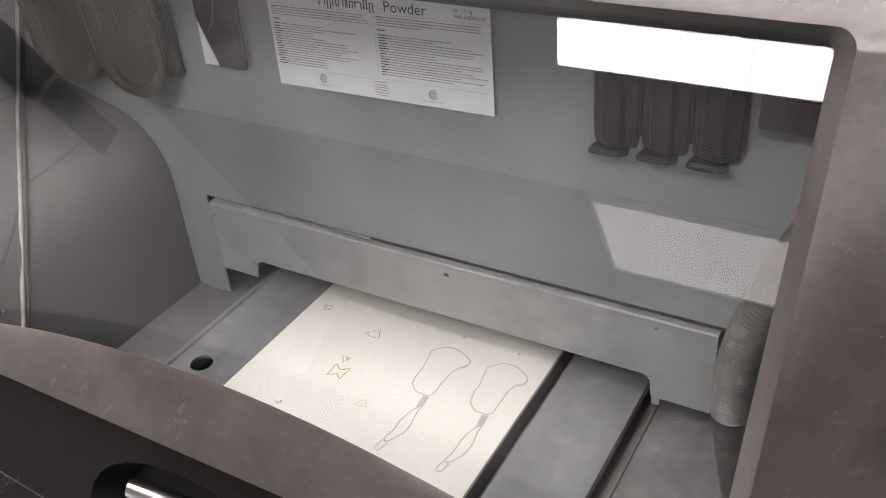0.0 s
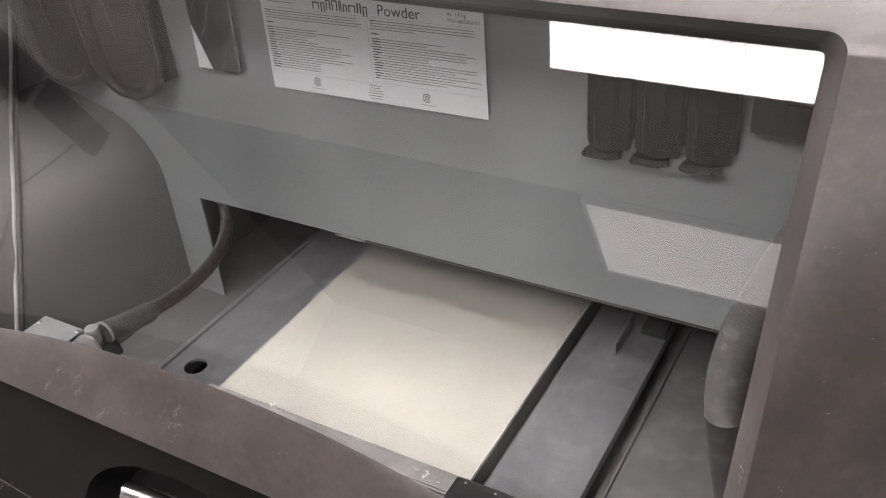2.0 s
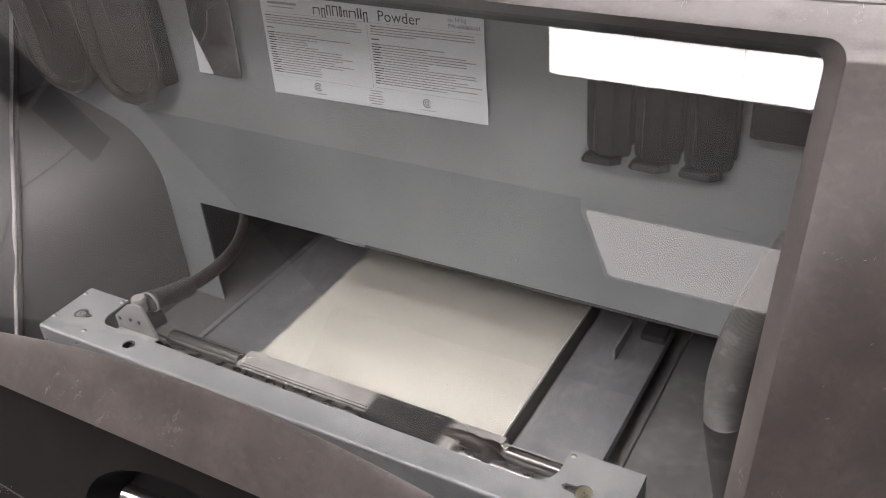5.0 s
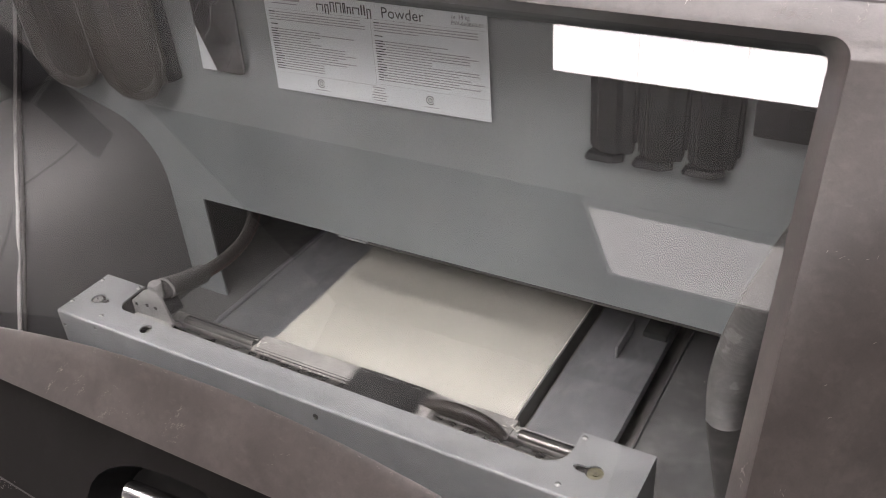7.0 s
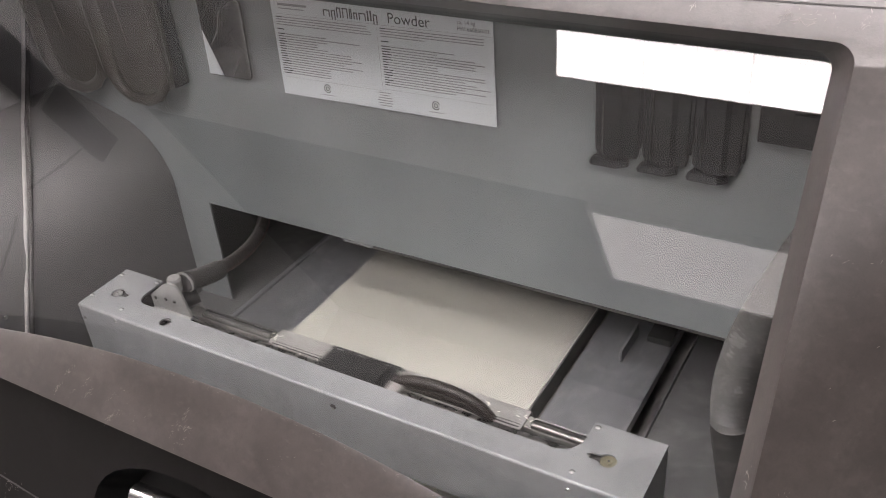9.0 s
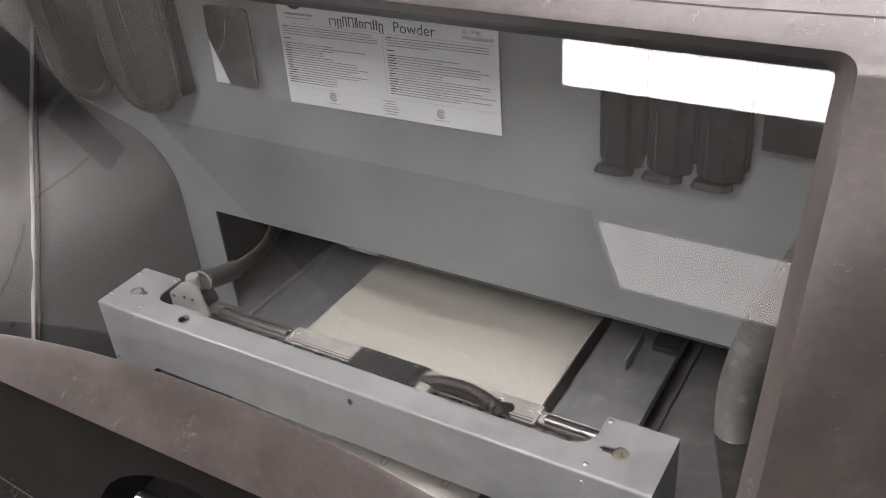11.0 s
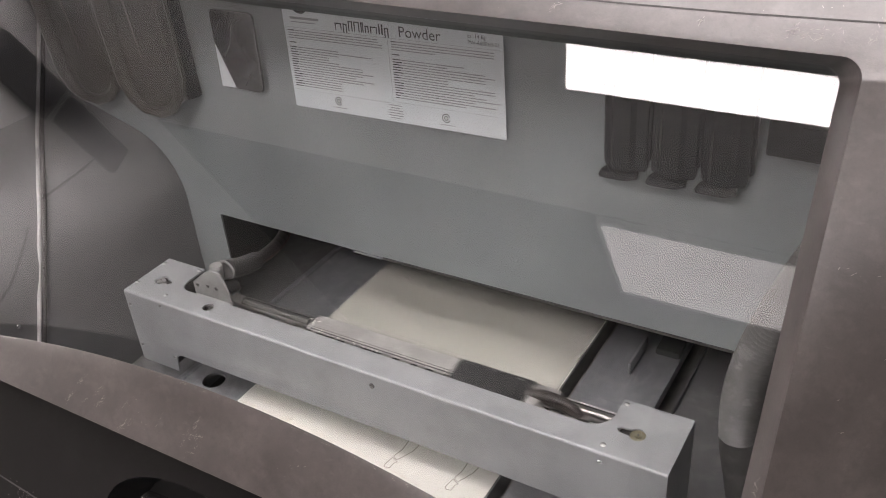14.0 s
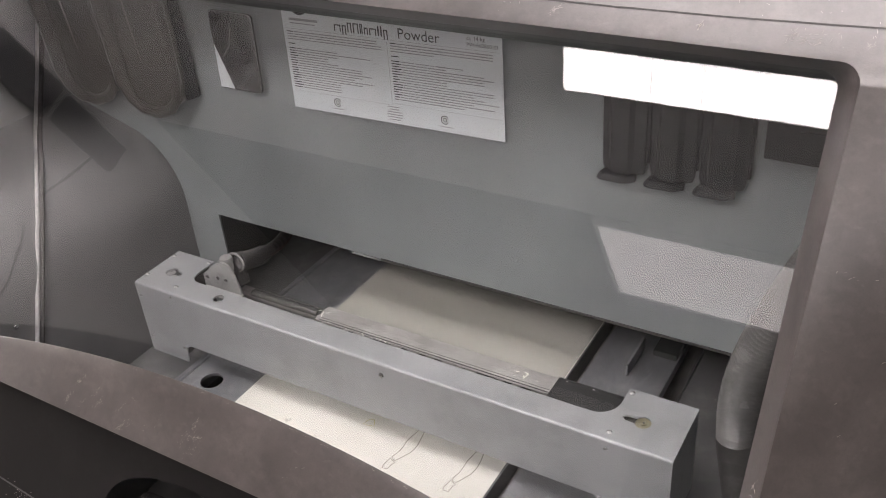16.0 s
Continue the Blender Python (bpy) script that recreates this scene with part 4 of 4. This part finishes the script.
    for _ in range(30):
        u, v = -0.072 + random.gauss(0, 0.008), -0.136 + random.gauss(0, 0.005)
        r = random.uniform(0.00015, 0.0005)
        chipm.faces.new([chipm.verts.new(on_hood(u + r * 2 * math.cos(t), v + r * math.sin(t), 0.0019)) for t in (0.3, 1.7, 3.2, 4.6)])
    tagged(part("scuff", chipm, M_SCUFF_GLINT, f, "pale scuffs", 0), kind="stuff")


# ---- things on the back wall ----
def text_mesh(body, size):
    cu = bpy.data.curves.new("lettering", "FONT")
    cu.body, cu.size, cu.resolution_u = body, size, 3
    ob = new("lettering", cu)
    bpy.context.view_layer.update()
    me = bpy.data.meshes.new_from_object(ob.evaluated_get(bpy.context.evaluated_depsgraph_get()))
    bpy.data.objects.remove(ob)
    return me


def label_sheet():
    s = thing("powder_label", "white printed paper label stuck to the back wall", "label", at=pose(0.0066, WY - 0.0022, 0.2326, 88.2, 0, 0) @ pose(0, 0, 0, 0, 0, 0.85))
    w, hgt = 0.2054, 0.112
    part("paper", prism([(0, 0), (w, 0), (w, hgt), (0, hgt)], 0.0, 0.0003), M_PAPER, s)

    def bars(rows, mat, z=0.0005):
        bm = bmesh.new()
        for x0, x1, y, t in rows:
            bm.faces.new([bm.verts.new(c) for c in ((x0, y, z), (x1, y, z), (x1, y + t, z), (x0, y + t, z))])
        return bm
    random.seed(21)
    rows, bold = [], []
    for xa, xb, ytop, ybot in ((0.0035, 0.098, 0.0672, 0.018), (0.1065, 0.2015, 0.0672, 0.020)):
        y = ytop
        k = 0
        while y > ybot:
            if k in (4, 6):
                y -= 0.0018
                k += 1
                continue
            x = xa
            end = xb - random.choice((0.0, 0.004, 0.012, 0.022, 0.03, 0.045, 0.055))
            if k > 6 or k in (0, 5):
                e = x + random.uniform(0.004, 0.010)
                bold.append((x, e, y, 0.00085))
                x = e + 0.0008
                if k == 5:
                    y -= 0.00212
                    k += 1
                    continue
            while x < end:
                e = min(end, x + random.uniform(0.0022, 0.0085))
                rows.append((x, e, y, 0.00085))
                x = e + 0.0004
            y -= 0.00212
            k += 1
    for i, wd in enumerate((0.012, 0.009, 0.013, 0.015, 0.014, 0.011)):
        rows.append((0.105 - wd / 2, 0.105 + wd / 2, 0.0140 - i * 0.0022, 0.0008))
    part("small_print", bars(rows, None), M_PRINT_GREY, s, "rows of tiny grey print", 0)["kind"] = "stuff"
    part("bold_print", bars(bold, None), M_PRINT, s, "bold words of small print", 0)["kind"] = "stuff"
    part("rule", bars([(0.1035, 0.1038, 0.0165, 0.0515), (0.0035, 0.1025, 0.0158, 0.00025), (0.106, 0.2035, 0.0175, 0.00025), (0.0035, 0.2035, 0.0700, 0.00025)], None), M_PRINT_GREY, s, "", 0)
    # maker's name as plain blocks, the readable words as letters
    x = 0.0535
    name = bmesh.new()
    for wd, up in ((0.0056, 0), (0.0034, -1), (0.0036, 1), (0.0046, 1), (0.0022, 1), (0.0032, 0), (0.0056, 0), (0.0012, 1), (0.0012, 1), (0.0034, -1)):
        lo, hi = 0.0722 - (0.0022 if up < 0 else 0), 0.0722 + (0.0082 if up > 0 else 0.0057)
        wd *= 1.18
        for a, b, c, d in ((x, x + 0.0011, lo, hi), (x + wd - 0.0011, x + wd, lo, hi), (x, x + wd, hi - 0.0010, hi)):
            name.faces.new([name.verts.new(q) for q in ((a, c, 0.0005), (b, c, 0.0005), (b, d, 0.0005), (a, d, 0.0005))])
        x += wd + 0.0013
    part("name_blocks", name, M_PRINT, s, "dark printed name as plain blocks", 0)
    for body, px, py, size in (("Powder", 0.1142, 0.0722, 0.0121), ("ca. 14 kg", 0.1757, 0.0775, 0.0044), ("PW-660860-01", 0.1757, 0.0726, 0.0044)):
        me = text_mesh(body, size)
        me.materials.clear()
        me.materials.append(M_PRINT)
        t = new("lettering", me)
        t.parent = s
        t.matrix_basis = pose(px, py, 0.0006)
        tagged(t, "printed word")
    for cx in (0.0475, 0.1525):
        bm = bmesh.new()
        for r0, r1, aa, bb in ((0.0030, 0.0038, 20, 330), (0.0012, 0.0020, 0, 360)):
            k = 18
            for i in range(k):
                t0, t1 = radians(aa + (bb - aa) * i / k), radians(aa + (bb - aa) * (i + 1) / k)
                bm.faces.new([bm.verts.new((cx + r * math.cos(t), 0.0102 + r * math.sin(t), 0.0005)) for r, t in ((r0, t0), (r1, t0), (r1, t1), (r0, t1))])
        part("emblem", bm, M_PRINT, s, "small round emblem", 0)
        part("emblem_line", bars([(cx - 0.007, cx + 0.008, 0.0042, 0.0006)], None), M_PRINT_GREY, s, "", 0)
    bm = bmesh.new()
    bm.faces.new([bm.verts.new((0.0188 + 0.007 * math.cos(t * math.pi / 12), 0.0865 + 0.0045 * math.sin(t * math.pi / 12), 0.0005)) for t in range(24)])
    part("emblem", bm, M_PRINT, s, "dark oval emblem", 0)
    part("emblem_line", bars([(0.0075, 0.037, 0.0772, 0.0020), (0.008, 0.034, 0.0745, 0.0008)], None), M_PRINT_GREY, s, "", 0)


def mirror_plate():
    m = thing("mirror_plate", "small polished metal plate with rounded corners on the wall", "mirror", at=pose(-0.0745, WY - 0.004, 0.240, 88.2))
    part("plate", prism(rounded(0, 0.049, 0, 0.071, 0.005), 0.0, 0.0022, "z", 0.0004), M_MIRROR, m)
    # white triangle laid on the plate as a painted reflection
    part("reflected_triangle", prism([(0.0008, 0.001), (0.017, 0.001), (0.0008, 0.040)], 0.0023, 0.0027), M_PAPER, m, "pale triangle painted as a reflection")
    for x0, y0, x1, y1, wide in ((0.0285, 0.004, 0.0375, 0.017, 0.0007), (0.0095, 0.030, 0.0185, 0.041, 0.0008), (0.002, 0.050, 0.012, 0.063, 0.0006), (0.018, 0.041, 0.023, 0.058, 0.0012), (0.024, 0.060, 0.036, 0.066, 0.0009), (0.030, 0.040, 0.038, 0.046, 0.0005)):
        part("scratch", prism([(x0, y0), (x0 + wide, y0 - wide * 0.4), (x1 + wide * 0.5, y1), (x1, y1 + wide * 0.3)], 0.0023, 0.0025), M_SMEAR, m)
    rim = [Vector((x, y, 0.0023)) for x, y in rounded(0.0003, 0.0487, 0.0003, 0.0707, 0.005)]
    part("rim", sweep(rim + rim[:1], 0.0004, 6, False), M_STEEL, m, "thin bright worn edge", 60)


def rubber_holder(x, z, w, hgt, depth, mat, label, lean=0.0):
    """A moulded sleeve with a ridge down its middle and a flared foot."""
    h = thing("rubber_holder", label, "holder", "holders on the back wall", at=pose(x, WY - 0.001, z, 0, 0, lean))
    prof = [(-w / 2, 0), (-w / 2 * 0.96, -depth * 0.5), (-w * 0.30, -depth * 0.62), (-w * 0.22, -depth), (w * 0.16, -depth), (w * 0.24, -depth * 0.62), (w / 2 * 0.96, -depth * 0.5), (w / 2, 0)]
    bm = bmesh.new()
    rows = []
    levels = [(0.0, 0.90, 0.75), (0.004, 0.98, 1.0), (0.012, 1.0, 1.0), (hgt * 0.5, 0.99, 0.97), (hgt, 0.97, 0.95)]
    for zz, sx, sy in levels:
        rows.append([bm.verts.new((a * sx, b * sy, zz)) for a, b in prof])
    n = len(prof)
    for a, b in zip(rows, rows[1:]):
        for k in range(n):
            bm.faces.new((a[k], a[(k + 1) % n], b[(k + 1) % n], b[k]))
    bm.faces.new(rows[0])
    bm.faces.new(list(reversed(rows[-1])))
    bmesh.ops.bevel(bm, geom=[e for e in bm.edges if abs(e.verts[0].co.z - e.verts[1].co.z) > 0.003], offset=0.0022, segments=3, profile=0.5, affect="EDGES")
    part("sleeve", bm, mat, h, smooth=50)
    foot = bmesh.new()
    low, high = [], []
    for a, b in ((-0.46, 0.0), (-0.55, -0.9), (-0.45, -1.3), (0.14, -1.3), (0.34, -0.8), (0.28, 0.0)):
        low.append(foot.verts.new((a * w, b * depth, -0.0042)))
        high.append(foot.verts.new((a * w * 0.86, b * depth * 0.85, 0.0005)))
    for k in range(6):
        foot.faces.new((low[k], low[(k + 1) % 6], high[(k + 1) % 6], high[k]))
    foot.faces.new(low)
    foot.faces.new(high)
    bmesh.ops.bevel(foot, geom=foot.edges[:], offset=0.0008, segments=2, profile=0.5, affect="EDGES")
    part("foot", foot, mat, h)
    part("side_flange", box(w * 0.48, w * 0.56, -depth * 0.45, 0.0, 0.010, hgt, 0.001), mat, h)
    return h


def tongue_holder(x, z, w, lean):
    """A moulded rubber tongue with a thick rolled rim and a round lower end."""
    h = thing("tongue_holder", "large dusty moulded rubber tongue in the corner, lightened for the window's veil", "holder", "rubber tongues", at=pose(x, WY - 0.001, z))
    rim = [(-w / 2 - lean, 0.19), (-w / 2 - lean * 0.4, 0.09), (-w / 2 + 0.001, 0.030), (-w / 2 + 0.008, 0.013), (-w * 0.22, 0.004), (w * 0.05, 0.003), (w * 0.28, 0.010), (w / 2 - 0.006, 0.022), (w / 2 - 0.001, 0.040), (w / 2 - lean * 0.2, 0.09), (w / 2 - lean, 0.19)]
    part("tongue", prism(rim, -0.019, 0.0, "y", 0.003, 3), M_HOLDER_VEILED, h)
    part("rim", sweep([(a, -0.020, b) for a, b in rim], [0.0085, 0.0085, 0.008, 0.0065, 0.0055, 0.0055, 0.0055, 0.005, 0.0045, 0.0045, 0.0045], 12), M_HOLDER_VEILED, h, smooth=70)
    # thin pale rib painted as the highlight along the ridge
    part("rib", sweep([(-w * 0.10 - lean, -0.0215, 0.19), (-w * 0.08 - lean * 0.4, -0.0215, 0.10), (-w * 0.05, -0.0215, 0.055)], [0.0008, 0.0009, 0.0004], 8), M_SCUFF_GLINT, h, "pale line painted as the ridge's highlight", smooth=70)
    part("back_flange", prism([(w / 2 - 0.006, 0.015), (w / 2 + 0.0050, 0.019), (w / 2 + 0.0050 - lean * 0.5, 0.19), (w / 2 - lean, 0.19)], -0.010, 0.0, "y", 0.0012), M_HOLDER, h)


def wall_things():
    for i in range(3):
        rubber_holder(0.3085 + 0.0350 * i, 0.2315 + 0.0008 * i, 0.0335, 0.16, 0.012, M_HOLDER, "dusty black rubber sleeve holder on the back wall")
    for x, z, w, dx in ((-0.150, 0.2060, 0.074, 0.008), (-0.236, 0.2060, 0.078, 0.010)):
        tongue_holder(x, z, w, dx)
    b = thing("sensor_box", "dark sensor box with a round screw on the wall", "sensor box")
    part("case", box(0.405, 0.452, WY - 0.016, WY - 0.0008, 0.265, 0.292, 0.002), M_HOLDER, b)
    part("cap", box(0.426, 0.450, WY - 0.019, WY - 0.0165, 0.277, 0.289, 0.0008), M_HOLDER, b)
    part("screw", rod((0.447, WY - 0.0205, 0.275), (0.447, WY - 0.016, 0.275), 0.0028, 14), M_BRACKET, b, "round screw head")
    part("bracket_line", box(0.418, 0.436, WY - 0.0016, WY - 0.0008, 0.2605, 0.2615), M_BRACKET, b)
    for y, z in ((-0.412, 0.083),):
        bm = bmesh.new()
        bmesh.ops.create_uvsphere(bm, u_segments=12, v_segments=8, radius=0.0028, matrix=Matrix.Translation((-0.1655, y, z)) @ Matrix.Diagonal((0.6, 1, 1, 1)))
        solid("rivet", bm, M_STEEL, "pale domed rivet in the side panel", "rivet", "rivets")


def machine_body():
    m = thing("machine_cabinet", "dark grey printer cabinet that carries the build chamber", "cabinet")
    part("base", box(-0.60, 1.10, -0.60, 0.34, -1.0, -0.21, 0.01), M_FRONT, m)
    part("side_panel", prism([(-0.60, -0.209), (0.34, -0.209), (0.34, 0.44), (-0.29, 0.44), (-0.56, -0.05)], -0.612, -0.601, "x"), M_BEZEL, m)
    part("side_panel", prism([(-0.60, -0.209), (0.34, -0.209), (0.34, 0.44), (-0.29, 0.44), (-0.56, -0.05)], 1.101, 1.112, "x"), M_BEZEL, m)
    part("back_panel", box(-0.60, 1.10, 0.341, 0.35, -0.209, 0.44), M_BEZEL, m)
    part("top_panel", box(-0.60, 1.10, -0.255, 0.34, 0.441, 0.452, 0.002), M_BEZEL, m)


room()
machine_body()
wall_monitor(-2.985, -2.545, 1.325, 1.475)
wall_monitor(-2.49, -2.08, 1.30, 1.485)
wall_cable([(-3.19, -2.86, 1.32), (-3.19, -2.82, 1.20), (-3.19, -2.76, 1.06), (-3.19, -2.73, 0.99)])
wall_cable([(-3.19, -2.76, 0.86), (-3.19, -2.80, 0.78), (-3.19, -2.86, 0.60), (-3.19, -2.87, 0.30)])
chamber()
FRESH = fresh_layer()
GANTRY = gantry()
CARRIAGE = carriage(GANTRY)
ribbed_hose()
hood()
label_sheet()
mirror_plate()
wall_things()

UMBILICAL = thing("gantry_cable", "dark sleeved cable from the gantry to the bay", "cable")
SLEEVE = segment_chain("cable_sleeve", UMBILICAL, 9, 0.0085, 0.0092, M_CABLE, "")
WIRES = segment_chain("cable_wires", UMBILICAL, 15, 0.0120, 0.0062, M_WIRES, "bundled black wires")
GREY_WIRES = segment_chain("grey_wire", UMBILICAL, 15, 0.0120, 0.0021, M_GREY_WIRE, "thin grey wire", 0.0015, 0.0046)
BROWN_WIRES = segment_chain("brown_wire", UMBILICAL, 15, 0.0120, 0.0022, M_CORD, "thin red-brown wire", -0.0044, -0.0022)
# a lower copy of the loop fills the dark shape under its arch
LOOP_FILL = segment_chain("carriage_cable", GANTRY, 16, 0.0092, 0.0042, M_WIRES, "dark brown flexible print head cable")
LOOP = segment_chain("carriage_cable", GANTRY, 16, 0.0092, 0.0047, M_WIRES, "dark brown flexible print head cable")

# times and places of the gantry's front face
GANTRY_Y = [(0, -0.202), (0.62, -0.202), (0.7, -0.206), (0.8, -0.229), (0.9, -0.2525), (1.0, -0.2755), (1.1, -0.2995), (1.2, -0.3235), (1.3, -0.3470), (1.4, -0.3708), (1.5, -0.3948), (1.6, -0.418), (1.7, -0.440), (1.8, -0.4545), (1.9, -0.4557), (3.0, -0.4557), (3.1, -0.4535), (3.2, -0.4480), (3.3, -0.440), (3.4, -0.4295), (3.5, -0.4190), (3.6, -0.4142), (4.1, -0.4135), (4.35, -0.4055), (5.0, -0.4050), (5.3, -0.3970), (6.2, -0.3968), (6.35, -0.3940), (6.5, -0.3892), (7.05, -0.3890), (7.3, -0.3818), (8.05, -0.3817), (8.35, -0.3742), (9.05, -0.3740), (9.3, -0.3668), (10.1, -0.3665), (10.4, -0.3588), (11.05, -0.3586), (11.3, -0.3506), (12.2, -0.3505), (12.5, -0.3430), (13.3, -0.3430), (13.5, -0.3387), (13.65, -0.3352), (14.45, -0.3350), (14.75, -0.3272), (15.55, -0.3270), (15.85, -0.3197), (16, -0.3195)]
# times and places of the left end of the print carriage
CAR_X = [(0, 0.278), (3.6, 0.279), (3.7, 0.272), (3.8, 0.258), (3.9, 0.225), (4.0, 0.190), (4.1, 0.158), (4.2, 0.120), (4.3, 0.088), (4.4, 0.125), (4.65, 0.281), (4.75, 0.275), (5.3, 0.100), (5.4, 0.120), (5.65, 0.281), (5.8, 0.272), (6.25, 0.115), (6.3, 0.122), (6.4, 0.168), (6.5, 0.245), (6.6, 0.281), (6.7, 0.259), (6.8, 0.222), (6.9, 0.188), (7.0, 0.153), (7.1, 0.120), (7.2, 0.188), (7.3, 0.262), (7.4, 0.282), (7.5, 0.257), (7.6, 0.221), (7.7, 0.187), (7.8, 0.154), (7.9, 0.120), (8.0, 0.086), (8.1, 0.050), (8.2, 0.068), (8.3, 0.164), (8.4, 0.250), (8.5, 0.281), (8.6, 0.254), (8.7, 0.213), (8.8, 0.180), (8.9, 0.146), (9.0, 0.112), (9.1, 0.086), (9.2, 0.150), (9.35, 0.255), (9.45, 0.281), (9.6, 0.250), (10.2, 0.050), (10.3, 0.075), (10.5, 0.255), (10.6, 0.281), (10.75, 0.240), (11.1, 0.110), (11.2, 0.150), (11.3, 0.232), (11.4, 0.281), (11.5, 0.267), (11.6, 0.231), (11.7, 0.190), (11.8, 0.155), (11.9, 0.123), (12.0, 0.092), (12.1, 0.070), (12.2, 0.044), (12.3, 0.030), (12.4, 0.095), (12.5, 0.177), (12.6, 0.258), (12.7, 0.279), (12.8, 0.248), (12.9, 0.208), (13.0, 0.171), (13.1, 0.138), (13.2, 0.106), (13.3, 0.071), (13.4, 0.044), (13.5, 0.082), (13.6, 0.171), (13.7, 0.268), (13.78, 0.281), (13.9, 0.246), (14.0, 0.202), (14.1, 0.164), (14.2, 0.134), (14.3, 0.103), (14.4, 0.074), (14.5, 0.050), (14.6, 0.074), (14.7, 0.180), (14.8, 0.270), (14.88, 0.281), (15.0, 0.252), (15.1, 0.210), (15.2, 0.168), (15.4, 0.112), (15.5, 0.078), (15.6, 0.055), (15.7, 0.120), (15.8, 0.211), (15.9, 0.270), (16.0, 0.283)]


def gantry_y(t):
    return float(np.interp(t, [a for a, _ in GANTRY_Y], [b for _, b in GANTRY_Y]))


def sleeve_line(y):
    """The cable from the clamp on the gantry to its fixed end behind the wall."""
    a = Vector((-0.037, y + 0.056, 0.098))
    back = y + 0.4557
    d = Vector((-0.113 - 0.06 * back, -0.182 + 0.6 * back, 0.108))
    reach = d.y - a.y
    b = a + Vector((-0.016, 0.36 * reach, -0.036))
    c = d + Vector((0.018, 0.022, -0.095))
    return bezier(a, b, c, d, 240)


def spaced(line, steps):
    cum = [0.0]
    for p, q in zip(line, line[1:]):
        cum.append(cum[-1] + (q - p).length)
    return [Vector([np.interp(s, cum, [p[k] for p in line]) for k in range(3)]) for s in steps]


def loop_line(x, rise=1.0):
    """The print head cable: it arches up from the carriage, folds over and runs back underneath; the fold goes half as far as the carriage."""
    y = 0.052
    a = Vector((x + 0.068, y, 0.0685))
    fold = max(a.x + 0.012, 0.171 + 0.5 * a.x)
    gap = fold - a.x
    lift = min(1.0, gap / 0.10)
    crest = 0.067 + 0.017 * lift * rise
    top = bezier(a, a + Vector((gap * 0.30, 0, 0.016 * lift * rise)), Vector((fold - gap * 0.14, y, crest)), Vector((fold, y, 0.0655)), 50)
    under = bezier(Vector((fold, y, 0.0655)), Vector((fold + 0.003, y, 0.058)), Vector((fold - 0.004, y, 0.054)), Vector((fold - 0.022, y, 0.053)), 20)
    return top + under[1:]


def motions():
    walk(GANTRY, [(t, pose(0, y, 0)) for t, y in GANTRY_Y])
    walk(FRESH, [(t, pose(0, y, 0)) for t, y in GANTRY_Y])
    walk(CARRIAGE, [(t, pose(x, 0, 0)) for t, x in CAR_X])
    lines = []
    for t, y in GANTRY_Y:
        line = sleeve_line(y)
        total = sum((q - p).length for p, q in zip(line, line[1:]))
        lines.append((t, line, total))
    chain = [(k, ob) for k, ob in enumerate(SLEEVE)]
    for wires in (WIRES, GREY_WIRES, BROWN_WIRES):
        chain += [(9 + k, ob) for k, ob in enumerate(wires)]
    for k, ob in chain:
        rows = []
        for t, line, total in lines:
            s = [0.0, 0.0]
            if k < 9:
                s = [0.0062 * k, 0.0062 * (k + 1)]
            else:
                step = max(0.002, (total - 0.052) / 15)
                s = [0.052 + step * (k - 9), 0.052 + step * (k - 8)]
            p, q = spaced(line, s)
            if (q - p).length < 1e-5:
                q = p + Vector((0, 0.001, 0))
            rows.append((t, link_pose(p, q)))
        walk(ob, rows)
    for k, ob, rise in [(k, ob, 1.0) for k, ob in enumerate(LOOP)] + [(k, ob, 0.35) for k, ob in enumerate(LOOP_FILL)]:
        rows = []
        for t, x in CAR_X:
            line = loop_line(x, rise)
            total = sum((q - p).length for p, q in zip(line, line[1:]))
            p, q = spaced(line, [total * k / 16, total * (k + 1) / 16])
            rows.append((t, link_pose(p, q)))
        walk(ob, rows)


motions()
